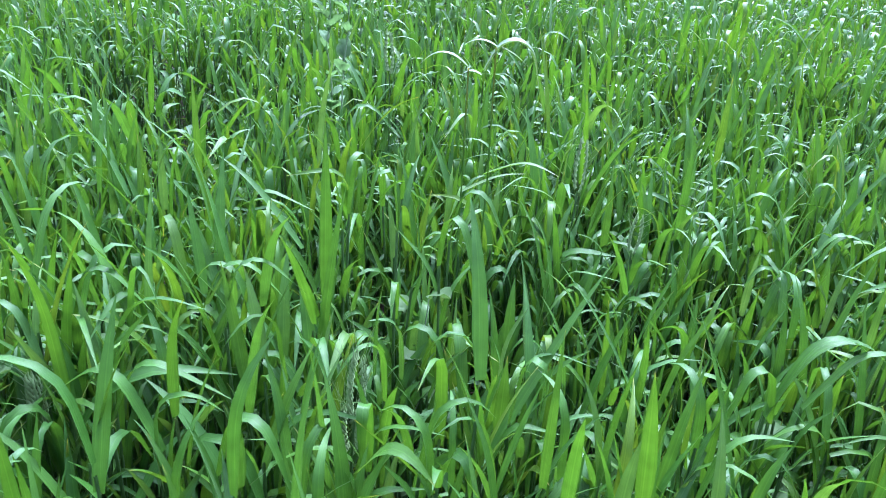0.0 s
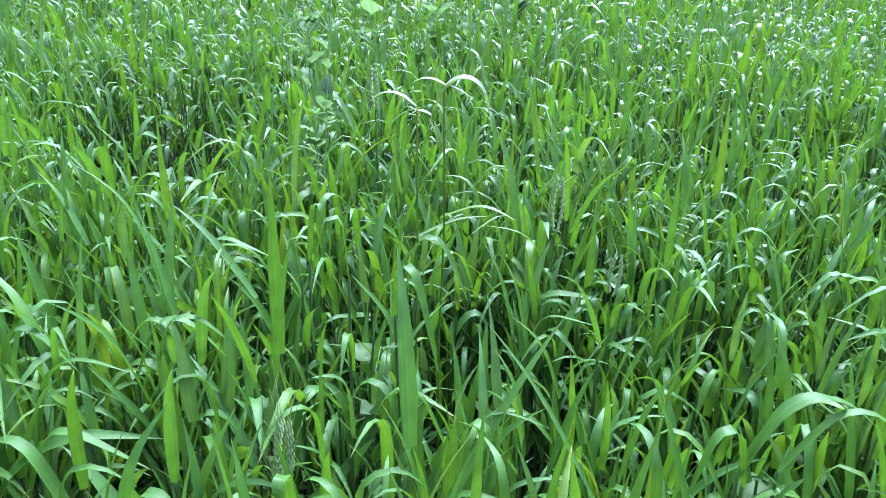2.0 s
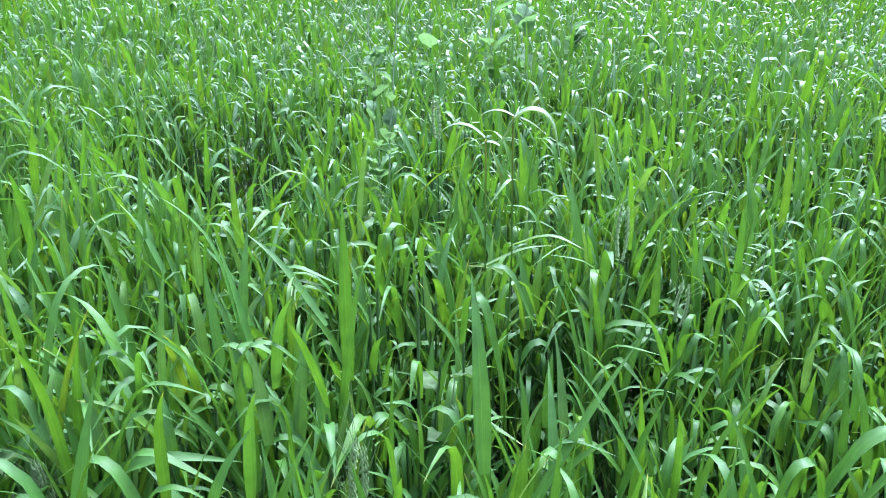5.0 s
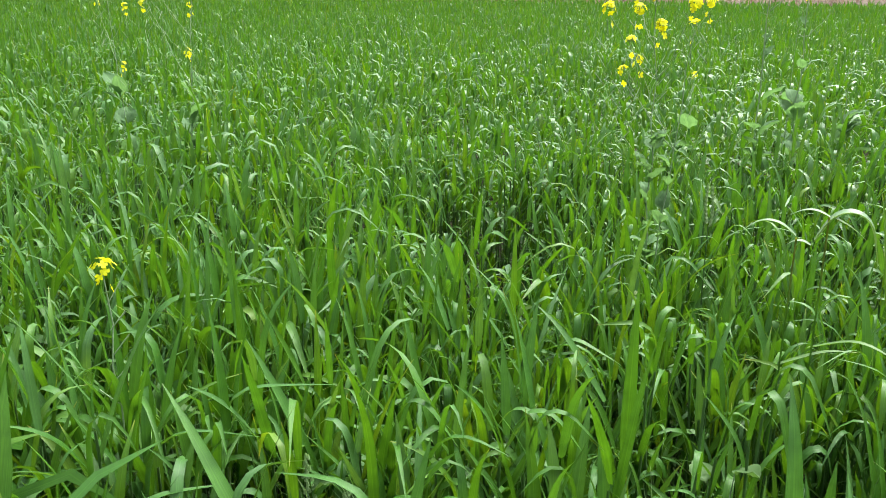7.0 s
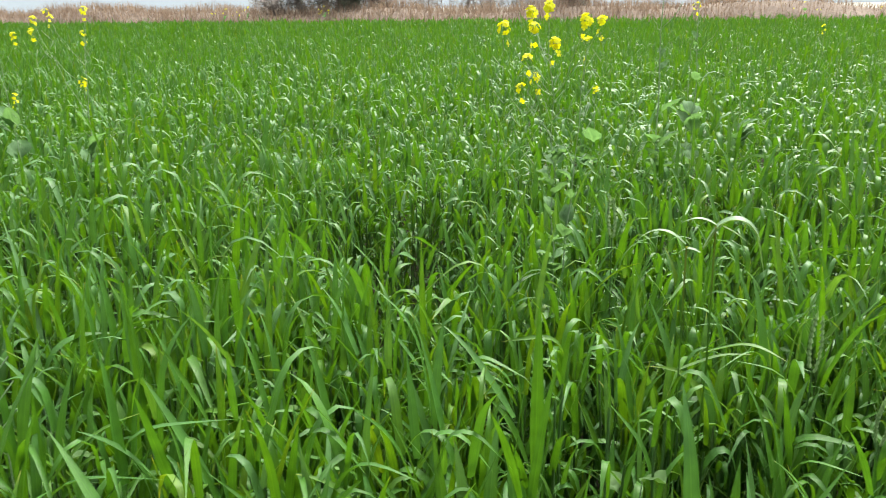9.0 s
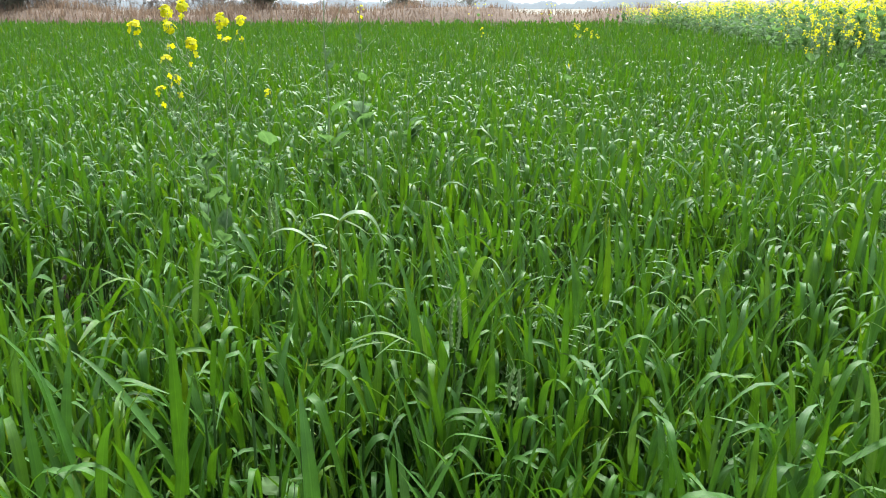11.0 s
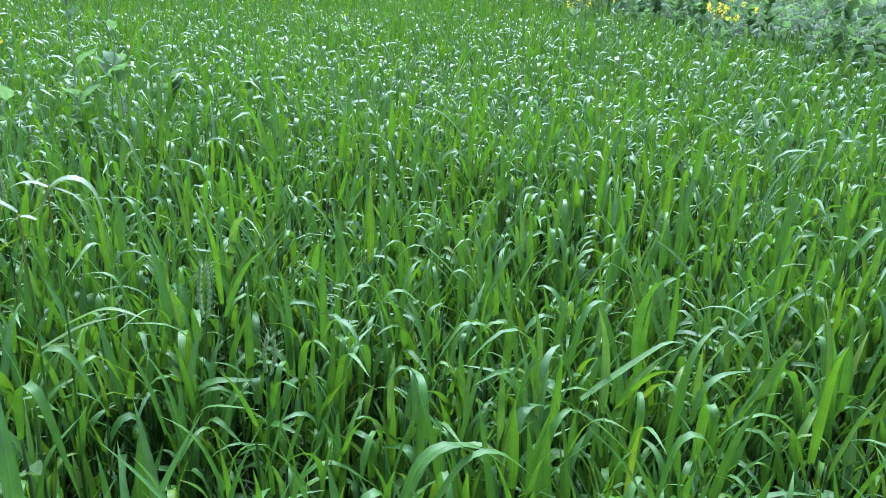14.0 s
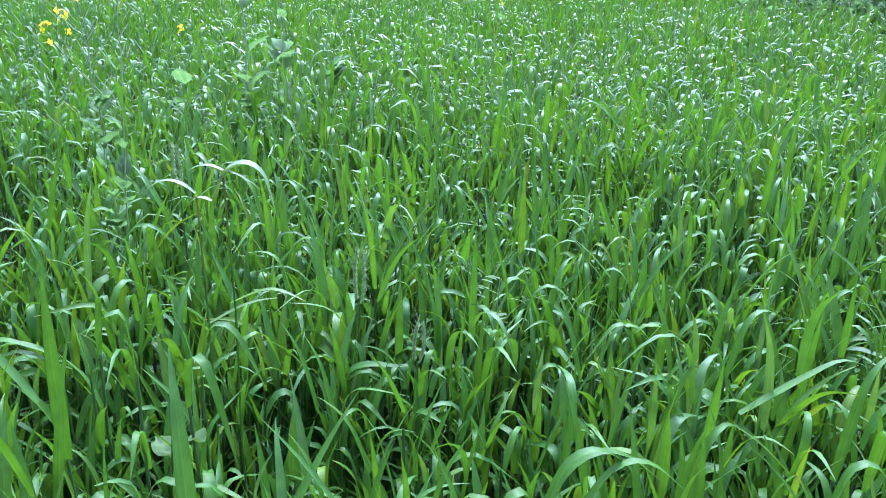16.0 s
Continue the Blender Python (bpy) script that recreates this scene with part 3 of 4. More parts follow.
# the tall shoots whose top blades stand clear of the crop
rt = np.random.default_rng(5)
tall = new("wheat_plant")
tall.location = (0.166, 1.151, 0)
part("stem", stem_to((0, 0, 0), (0.003, -0.015, 0.958), rt, 0.0018), STRAW_GREEN, tall)
part("leaf", one(0, 24, 138, 0.42, 0.60, 0.150, 0.022, 0, 0.35, 18, base=(-0.010, -0.015, 0.926)), SHEEN, tall, "blade paled with painted sky sheen")
part("leaf", one(180, 62, 52, 0.5, 0.9, 0.047, 0.010, 0, 0.3, 12, base=(0.004, -0.015, 0.959)), SHEEN, tall, "blade paled with painted sky sheen")
part("leaf", one(0, 112, 12, 0.5, 0.5, 0.050, 0.008, 0, 0.3, 10, base=(0.006, -0.015, 0.960)), STRAW_GREEN, tall, "yellowing blade")
part("leaf", one(-25, 60, 40, 0.6, 0.5, 0.12, 0.012, 0, 0.3, 10, base=(0.0, -0.01, 0.78)), STRAW_GREEN, tall, "yellowing blade")
tagged(tall, "tall wheat shoot with a broad pale arched top blade", "wheat plant")
tall = new("wheat_plant")
tall.location = (0.136, 1.151, 0)
part("stem", stem_to((0, 0, 0), (-0.001, -0.015, 0.928), rt, 0.0017), STRAW_GREEN, tall)
part("leaf", one(180, 48, 84, 0.5, 0.9, 0.078, 0.011, 0, 0.35, 12, base=(-0.002, -0.015, 0.930)), SHEEN, tall, "blade paled with painted sky sheen")
part("leaf", one(180, 62, 62, 0.5, 0.8, 0.032, 0.010, 0, 0.35, 12, base=(0.017, -0.015, 0.920)), SHEEN, tall, "blade paled with painted sky sheen")
part("leaf", one(10, 62, 20, 0.6, 0.5, 0.10, 0.009, 0, 0.3, 10, base=(0, -0.008, 0.75)), STRAW_GREEN, tall, "yellow-tipped blade")
tagged(tall, "tall wheat shoot with short hanging top blades", "wheat plant")


# ---- wheat ears ----
def ear_plant(foot, top, lean_az, size, seed, awns=1.0):
    rng = np.random.default_rng(seed)
    root = new("wheat_plant")
    root.location = foot
    up = np.array((0.06 * math.cos(lean_az), 0.06 * math.sin(lean_az), 1.0))
    up /= np.linalg.norm(up)
    b = np.array((0.02 * math.cos(lean_az), 0.02 * math.sin(lean_az), top - size))
    part("stem", stem_to((0, 0, 0), b, rng, 0.0022), WHEAT_STEM, root)
    a = np.cross(up, (0.3, 1, 0))
    a /= np.linalg.norm(a)
    c = np.cross(up, a)
    grain, awn = Geo(), Geo()
    n = 18
    for k in range(n):
        w = k / (n - 1)
        side = 1 if k % 2 else -1
        r = 0.0055 * math.sin(math.pi * (0.12 + 0.80 * w)) + 0.001
        p = b + up * size * w + a * side * r
        for d in (-1, 0, 1):
            q = p + c * d * 0.0032
            path = np.array([q, q + up * 0.004 + a * side * 0.0022 + c * d * 0.0012, q + up * 0.009 + a * side * 0.0020 + c * d * 0.0012, q + up * 0.013 + a * side * 0.0006])
            v, f, u = tubes(path[None], [0.0022], [0.0004], 5)
            v[5:10] += (v[5:10] - path[1]) * 0.35
            grain.add(v, f, u)
        e = p + up * rng.uniform(0.05, 0.075) * awns + a * side * rng.uniform(0.006, 0.022) + c * rng.normal(0, 0.010)
        awn.add(*tubes(bent(p + up * 0.01, e, 0.0, 4, rng)[None], [0.0005], [0.0002], 3))
    ear = part("ear", grain, EAR, root, "pale green ear with stacked grains")
    part("awn", awn, EAR, ear, "fine pale beard")["kind"] = "stuff"
    part("leaf", one(rng.uniform(0, 360), 12, 60, 0.6, 0.5, 0.22, 0.014, base=b * 0.8), WHEAT, root)
    return tagged(root, "wheat shoot with a pale green bearded ear", "wheat plant", "wheat shoots in ear")


for k, (x, y, z, s_) in enumerate(((0.024, 0.80, 0.682, 0.078), (0.322, 1.37, 0.752, 0.085), (-0.054, 1.90, 0.800, 0.085), (0.052, 0.83, 0.600, 0.06),
                                  (-0.325, 0.800, 0.630, 0.07), (0.400, 1.300, 0.66, 0.06))):
    ear_plant((x, y, 0), z, 1.3 * k, s_, 40 + k, 1.0 if k in (0, 3) else 0.5)


# ---- mustard ----
def broad_leaf(rng, base, az, length, width, droop, lobes, lean=(0.5, 0.9)):
    """A stalked, lobed, cupped leaf."""
    seg, across = 9, 5
    a = [np.array([float(k)]) for k in (az, rng.uniform(*lean), droop, 0.5, 0.9, length)]
    c, th = curve_of(*a, seg)
    s = np.linspace(0, 1, seg + 1)[None, :]
    flat = np.stack([-np.sin(a[0]), np.cos(a[0]), 0 * a[0]], -1)[:, None, :] + 0 * c
    nrm = np.stack([-np.cos(th) * np.cos(az), -np.cos(th) * np.sin(az), np.sin(th)], -1)
    prof = np.where(s < 0.25, 0.08 + 0.5 * s, np.sin(np.clip((s - 0.18) / 0.82, 0, 1) ** 0.75 * math.pi) ** 0.8) * (1 + lobes * np.sin(s * 26 + rng.uniform(0, 6)))
    half = 0.5 * width * np.maximum(prof, 0.03)
    v, q, u = strips(np.array(base)[None, None, :] + c, flat, nrm, half, np.array([0.35]), across)
    v = v + nrm.repeat(across, 1).reshape(-1, 3) * (rng.normal(0, 0.0022, len(v)))[:, None]
    return v, q, u


def flower(rng, at, out, size):
    """Four petals round a small heart, facing out."""
    out = np.asarray(out) / np.linalg.norm(out)
    a = np.cross(out, (0.2, 0.5, 0.9))
    a /= np.linalg.norm(a)
    b = np.cross(out, a)
    v, q, u = [], [], []
    ph = rng.uniform(0, 1.57)
    for k in range(4):
        d = a * math.cos(ph + k * 1.5708) + b * math.sin(ph + k * 1.5708)
        s = np.cross(out, d)
        for p in ((0.0, 0.12, 0), (0.55, 0.42, 0.16), (1.0, 0.38, 0.14)):
            c = np.asarray(at) + d * size * p[0] + out * size * p[2]
            v += [c - s * size * p[1], c + s * size * p[1]]
        i = k * 6
        q += [(i, i + 1, i + 3, i + 2), (i + 2, i + 3, i + 5, i + 4)]
        u += [(0, 0), (1, 0), (0, 0.5), (1, 0.5), (0, 1), (1, 1)]
    return v, q, u


def flower_places(rng, tip, size, count, trail, big=1.0):
    """Where the flowers of a head sit: round its tip, with a few looser ones below it."""
    rows = []
    for k in range(count):
        d = np.array((rng.normal(), rng.normal(), 1.3 * rng.normal() + 0.2))
        d /= np.linalg.norm(d)
        rows.append((np.array(tip) + d * size * rng.uniform(0.6, 1.0), d + np.array((0, 0, 0.5)), big * rng.uniform(0.0056, 0.0074)))
    for k in range(trail):
        a = rng.uniform(0, 6.283)
        d = np.array((math.cos(a), math.sin(a), 0.25))
        rows.append((np.array(tip) + d * rng.uniform(0.004, 0.011) - np.array((0, 0, 0.014 + 0.030 * rng.random())), d, big * rng.uniform(0.0056, 0.0074)))
    return rows


def flower_head(rng, tip, size, count, trail, root, single):
    """A head: green buds in its middle and the yellow flowers, each by itself where the walk comes near."""
    buds = Geo()
    for k in range(7):
        p = np.array(tip) + rng.normal(0, size * 0.25, 3)
        buds.add(*tubes(bent(p, p + np.array((0, 0, 0.005)), 0, 3, rng)[None], [0.0014], [0.0010], 4))
    rows = flower_places(rng, tip, size, count, trail, 1.9 if size > 0.025 else 1.0 if single else 1.15)
    if single:
        head = part("flower_head", buds, EAR, root, "pale green buds")
        for r in rows:
            part("flower", Geo().add(*flower(rng, *r)), PETAL, head, "bright yellow flower")
        return
    g = Geo()
    for r in rows:
        g.add(*flower(rng, *r))
    part("flower_head", g, PETAL, root, "bright yellow flowers")["kind"] = "stuff"


def mustard_plant(rng, foot, tips, leaf_rows, count=11, size=0.017, label="", group="", pods=True, thick=0.0028):
    """foot and tips in the plan's metres; leaf_rows: height, heading in degrees, length, width."""
    foot = np.array(foot, dtype=float)
    root = new("mustard_plant")
    root.location = tuple(foot)
    tips = [np.array(t, dtype=float) - foot for t in tips]
    head = max(tips, key=lambda t: t[2])
    path = bent((0, 0, 0), head - np.array((0, 0, 0.01)), 0, 15, rng, 0.004)
    part("stem", Geo().add(*tubes(path[None], [thick], [thick * 0.3], 6)), MUSTARD_STEM, root)
    for t in tips:
        if t is not head:
            z = max(0.12, t[2] - 0.07 - np.hypot(t[0] - head[0], t[1] - head[1]) * 1.1)
            k = np.searchsorted(path[:, 2], z)
            k = int(np.clip(k, 1, len(path) - 2))
            b = bent(path[k], t - np.array((0, 0, 0.01)), -0.012, 6, rng, 0.003)
            part("branch", Geo().add(*tubes(b[None], [thick * 0.36], [thick * 0.18], 5)), MUSTARD_STEM, root)
        if count:
            flower_head(rng, t, size * rng.uniform(0.85, 1.15), max(1, int(count * rng.uniform(0.75, 1.3))), int(rng.integers(1, 4)) if count > 2 else 0, root, group == "mustard plants in the wheat")
        if pods and count:
            g = Geo()
            for j in range(5):
                a, zz = rng.uniform(0, 6.283), -0.05 - 0.035 * j
                o = t + np.array((0, 0, zz))
                g.add(*tubes(bent(o, o + np.array((0.022 * math.cos(a), 0.022 * math.sin(a), 0.026)), 0, 3, rng)[None], [0.0007], [0.0011], 4))
            part("seed_pod", g, MUSTARD_STEM, root, "thin green pods")["kind"] = "stuff"
    for z, az, ln, wd in leaf_rows:
        k = int(np.clip(np.searchsorted(path[:, 2], z), 1, len(path) - 1))
        w = (z - path[k - 1, 2]) / max(path[k, 2] - path[k - 1, 2], 1e-4)
        p = path[k - 1] * (1 - w) + path[k] * w
        part("leaf", Geo().add(*broad_leaf(rng, p, radians(az), ln, wd * 1.2, rng.uniform(0.2, 1.0), 0.12, (0.15, 0.7))), MUSTARD_LEAF, root)
    return tagged(root, label, "mustard plant", group)


def leaf_rows(rng, z0, z1, n, ln, wd):
    return [(rng.uniform(z0, z1), rng.uniform(0, 360), ln * rng.uniform(0.6, 1.2), wd * rng.uniform(0.6, 1.2)) for _ in range(n)]


mr = np.random.default_rng(9)
# the flowering plant in the middle of the field's near part
mustard_plant(mr, (-0.19, 1.93, 0), ((-0.288, 1.755, 1.187), (-0.253, 1.845, 1.217), (-0.238, 1.815, 1.186), (-0.201, 1.785, 1.227), (-0.181, 1.755, 1.156), (-0.261, 1.845, 1.118),
                                     (-0.119, 1.755, 1.201), (-0.100, 1.845, 1.198)),
              leaf_rows(mr, 0.50, 0.94, 18, 0.058, 0.032), 14, 0.013, "tall mustard plant with several yellow flower heads and pale leaves", "mustard plants in the wheat")
mustard_plant(mr, (-0.23, 1.86, 0), ((-0.234, 1.815, 1.084), (-0.258, 1.785, 1.063), (-0.125, 1.815, 1.157)), leaf_rows(mr, 0.5, 0.86, 9, 0.055, 0.032), 5, 0.009,
              "slender mustard plant with small opening flower heads", "mustard plants in the wheat")
mustard_plant(mr, (-0.36, 3.38, 0), ((-0.372, 3.40, 0.905),), leaf_rows(mr, 0.4, 0.7, 8, 0.12, 0.06), 6, 0.012, "short mustard plant with a small yellow flower head", "mustard plants in the wheat")
# tall stems past flower, with large leaves
for fx, fy, hi, seed in ((-0.10, 3.25, 1.34, 1), (0.02, 3.42, 1.24, 2), (0.19, 3.68, 0.86, 3)):
    r_ = np.random.default_rng(60 + seed)
    tips = ((fx - 0.02, fy, hi), (fx + 0.05, fy + 0.02, hi - 0.10), (fx - 0.05, fy - 0.02, hi - 0.14))
    mustard_plant(r_, (fx, fy, 0), tips[: 3 if seed < 3 else 1], leaf_rows(r_, 0.56, 0.84, 7, 0.105, 0.070) + leaf_rows(r_, hi - 0.36, hi - 0.1, 3, 0.06, 0.03), 0, 0.006,
                  "tall mustard plant past flower with large pale leaves", "mustard plants in the wheat", pods=False, thick=0.0052)
mustard_plant(mr, (-0.06, 3.84, 0), ((-0.033, 3.80, 1.218),), leaf_rows(mr, 0.5, 0.75, 5, 0.12, 0.06), 8, 0.016, "slim mustard plant with one yellow flower head", "mustard plants in the wheat")
mustard_plant(mr, (0.58, 5.55, 0), ((0.592, 5.50, 1.085),), leaf_rows(mr, 0.4, 0.7, 5, 0.12, 0.06), 7, 0.016, "slim mustard plant with one yellow flower head", "mustard plants in the wheat")
mustard_plant(mr, (1.38, 7.03, 0), ((1.389, 7.0, 0.765),), leaf_rows(mr, 0.4, 0.7, 5, 0.12, 0.06), 6, 0.016, "short mustard plant with one yellow flower head", "mustard plants in the wheat")
# the bushy one on the left
mustard_plant(mr, (-2.13, 2.45, 0), ((-2.267, 2.475, 1.204), (-2.053, 2.325, 1.228), (-2.171, 2.375, 1.162), (-1.985, 2.425, 1.234), (-2.044, 2.475, 1.158), (-1.934, 2.325, 1.001),
                                     (-2.133, 2.425, 1.208)),
              leaf_rows(mr, 0.45, 0.85, 12, 0.13, 0.06), 7, 0.013, "bushy mustard plant with many small yellow flower heads", "mustard plants in the wheat")
mustard_plant(mr, (-2.36, 2.44, 0), ((-2.347, 2.325, 1.192), (-2.348, 2.375, 1.211), (-2.315, 2.425, 1.150), (-2.300, 2.375, 0.938), (-2.515, 2.475, 1.185)),
              leaf_rows(mr, 0.45, 0.85, 9, 0.13, 0.06), 6, 0.012, "mustard plant with scattered small yellow flower heads", "mustard plants in the wheat")
mustard_plant(mr, (-0.652, 0.755, 0), ((-0.642, 0.737, 0.890),), leaf_rows(mr, 0.35, 0.62, 6, 0.08, 0.045), 8, 0.013, "slim mustard plant with one yellow flower head near the path", "mustard plants in the wheat")
# a small bush of flowers far into the field
mustard_plant(mr, (3.05, 16.0, 0), [(3.07 + mr.normal(0, 0.17), 16.0 + mr.normal(0, 0.15), mr.uniform(0.66, 0.92)) for _ in range(13)], leaf_rows(mr, 0.4, 0.7, 6, 0.13, 0.06), 9, 0.03,
              "small distant mustard bush with scattered flowers", "mustard plants in the wheat")


# ---- the mustard stand on the right ----
sr = np.random.default_rng(31)
models = []
for k in range(8):
    hi = sr.uniform(1.05, 1.40)
    tips = [(sr.normal(0, 0.10), sr.normal(0, 0.10), hi - abs(sr.normal(0, 0.13))) for _ in range(int(sr.integers(4, 7)))]
    models.append(mustard_plant(sr, (0, 0, 0), tips, leaf_rows(sr, 0.30, 1.12 if k < 4 else 0.95, 26, 0.13, 0.070), (0, 2, 0, 1, 9, 10, 8, 9)[k], 0.019,
                                "leafy mustard plant with yellow flower heads in the dense stand" if k > 3 else "leafy green mustard plant with few flowers in the stand", "mustard plants of the stand"))
spots = []
for k in range(95):
    y = 2.6 + 8.4 * sr.random() ** 1.2
    spots.append((float(edge_x(np.array(y))) + 0.05 + 1.9 * sr.random() ** 1.4, y))
for k, (x, y) in enumerate(spots):
    blooms = float(mottle(np.array(x), np.array(y), 1.5, 12)) > 0.74
    if k < 8:
        models[k].location = (x, y, 0)
        models[k].rotation_euler = (0, 0, sr.uniform(0, 6.28))
    else:
        copy_thing(models[k % 4 + (4 if blooms else 0)], pose(x, y, 0, sr.normal(0, 4), sr.normal(0, 4), sr.uniform(0, 360)))

for x, y, z0, z1, n_, w_ in ((3.45, 7.0, 0.84, 1.12, 20, 0.11), (3.72, 7.15, 0.92, 1.16, 16, 0.12), (4.05, 7.2, 0.96, 1.18, 16, 0.13), (3.85, 5.50, 0.88, 1.12, 15, 0.11), (4.02, 5.60, 0.84, 1.12, 13, 0.09),
                             (4.75, 9.0, 0.92, 1.2, 12, 0.18), (5.2, 11.5, 0.95, 1.3, 12, 0.22)):
    mustard_plant(sr, (x, y, 0), [(x + sr.normal(0, w_), y + sr.normal(0, w_), sr.uniform(z0, z1)) for _ in range(n_)], leaf_rows(sr, 0.4, 0.80, 14, 0.12, 0.065), 7, 0.017,
                  "spreading mustard plant in full yellow flower at the stand's edge", "mustard plants of the stand")
for x, y in ((6.75, 24.2), (6.9, 24.8), (7.05, 24.4), (7.2, 25.0), (7.4, 24.6), (7.6, 25.1)):
    copy_thing(models[4 + int(x * 20) % 4], pose(x, y, 0, 0, 0, sr.uniform(0, 360)))
for x in (6.6, 6.75, 6.9, 7.05, 7.2, 7.4, 7.6, 7.8, 8.1, 8.4):
    copy_thing(models[4 + int(x * 7) % 4], pose(x, 31.0 + sr.normal(0, 0.4), 0, 0, 0, sr.uniform(0, 360)))

# its further part, joined
fr = np.random.default_rng(32)
n = 1700
fy = 3.5 + 28 * fr.random(n)
fx = edge_x(fy) + 0.1 + np.where(fy < 11, 0.5, 0) + 5.5 * fr.random(n) ** 1.3
fh = fr.normal(1.24, 0.12, n) * (0.85 + 0.30 * mottle(fx, fy, 0.9, 12)) * np.interp(fy, (14, 20, 24, 27), (1.0, 0.92, 0.98, 0.84))
per = 14
bx, by = np.repeat(fx, per) + fr.normal(0, 0.10, n * per), np.repeat(fy, per) + fr.normal(0, 0.10, n * per)
bz = np.repeat(fh, per) * fr.uniform(0.30, 0.92, n * per)
v1 = leaves(np.stack([bx, by, bz], -1), fr.uniform(0, 6.283, n * per), fr.uniform(0.5, 1.1, n * per), fr.uniform(0.3, 1.2, n * per), np.full(n * per, 0.5), np.full(n * per, 0.8),
            fr.uniform(0.07, 0.15, n * per), fr.uniform(0.045, 0.08, n * per), np.zeros(n * per), np.full(n * per, 0.3), 3, 2)
far_stand = new("mustard_stand", mesh_of("mustard_stand", *v1, MUSTARD_LEAF))
tagged(far_stand, "dense stand of leafy mustard in yellow flower", "mustard", kind="stuff")
fl = Geo()
m_ = 30
fa = np.repeat(np.arange(n)[mottle(fx, fy, 0.9, 12) > 0.60], m_)
off = fr.normal(0, 0.085, (len(fa), 3))
zz = fh[fa] - np.abs(fr.normal(0, 0.13, len(fa)))
cen = np.stack([fx[fa] + off[:, 0], fy[fa] + off[:, 1], zz], -1)
v2 = leaves(cen, fr.uniform(0, 6.283, len(fa)), fr.uniform(0.3, 1.4, len(fa)), np.zeros(len(fa)), np.full(len(fa), 0.5), np.full(len(fa), 0.8),
            fr.uniform(0.03, 0.06, len(fa)), fr.uniform(0.03, 0.055, len(fa)), np.zeros(len(fa)), np.full(len(fa), 0.2), 1, 2)
ff = new("flowers", mesh_of("flowers", *v2, PETAL))
ff.parent, ff["kind"] = far_stand, "stuff"
w3 = np.linspace(0, 1, 3)[None, :, None]
foot = np.stack([fx, fy, 0 * fx], -1)[:, None, :]
topp = np.stack([fx, fy, fh], -1)[:, None, :]
st_ = new("stalks", mesh_of("stalks", *tubes(foot * (1 - w3) + topp * w3, np.full(n, 0.006), np.full(n, 0.002), 3), MUSTARD_STEM))
st_.parent, st_["kind"] = far_stand, "stuff"


# ---- weeds in the wheat ----
def vetch(foot, top, seed):
    rng = np.random.default_rng(seed)
    root = new("vetch_plant")
    root.location = foot
    path = bent((0, 0, 0), (0.03, -0.05, top), 0, 8, rng, 0.006)
    part("stem", Geo().add(*tubes(path[None], [0.0018], [0.0010], 5)), MUSTARD_STEM, root)
    for k in range(5):
        p = path[7 - k]
        az = rng.uniform(0, 6.283) if k else 4.0
        e = p + np.array((0.07 * math.cos(az), 0.07 * math.sin(az), -0.03))
        spine = bent(p, e, 0.02, 7, rng)
        stalk = part("leaf", Geo().add(*tubes(spine[None], [0.0009], [0.0005], 4)), WEED, root)
        for j in range(1, 7):
            for sgn in (-1, 1):
                part("leaflet", Geo().add(*leaves(spine[j][None], np.array([az + sgn * 1.1]), np.array([1.3]), np.array([0.3]), np.array([0.5]), np.array([0.8]), np.array([0.015]), np.array([0.006]),
                                                  np.array([0.0]), np.array([0.2]), 4, 3)), WEED, stalk)
    return tagged(root, "small vetch weed with paired pale leaflets among wheat", "weed")


def goosefoot(foot, top, seed):
    rng = np.random.default_rng(seed)
    root = new("goosefoot_plant")
    root.location = foot
    path = bent((0, 0, 0), (rng.normal(0, 0.02), rng.normal(0, 0.02), top), 0, 8, rng, 0.004)
    part("stem", Geo().add(*tubes(path[None], [0.0025], [0.0010], 5)), MUSTARD_STEM, root)
    for k in range(9):
        w = 0.45 + 0.5 * k / 8
        p = np.array([np.interp(w * top, path[:, 2], path[:, i]) for i in range(3)])
        part("leaf", Geo().add(*broad_leaf(rng, p, k * 2.4, 0.055 * (1.2 - 0.5 * w), 0.030 * (1.25 - 0.5 * w), 0.7, 0.1)), WEED, root)
    g = Geo()
    for k in range(26):
        w = k / 25
        p = path[-1] + np.array((rng.normal(0, 0.006 * (1.2 - w)), rng.normal(0, 0.006 * (1.2 - w)), -0.05 + 0.07 * w))
        g.add(*tubes(bent(p, p + np.array((0, 0, 0.006)), 0, 3, rng)[None], [0.0026], [0.0012], 5))
    part("seed_head", g, EAR, root, "mealy pale green seed head")
    return tagged(root, "goosefoot weed with a mealy pale seed head", "weed")


def round_weed(foot, top, seed):
    rng = np.random.default_rng(seed)
    root = new("bindweed_plant")
    root.location = foot
    path = bent((0, 0, 0), (rng.normal(0, 0.03), rng.normal(0, 0.03), top), 0, 8, rng, 0.008)
    part("stem", Geo().add(*tubes(path[None], [0.0014], [0.0008], 4)), MUSTARD_STEM, root)
    for k in range(8):
        p = path[1 + k % 7]
        part("leaf", Geo().add(*broad_leaf(rng, p, rng.uniform(0, 6.28), rng.uniform(0.04, 0.06), rng.uniform(0.030, 0.042), 0.8, 0.0)), WEED, root)
    return tagged(root, "climbing bindweed with small round leaves", "weed", "bindweeds among the wheat")


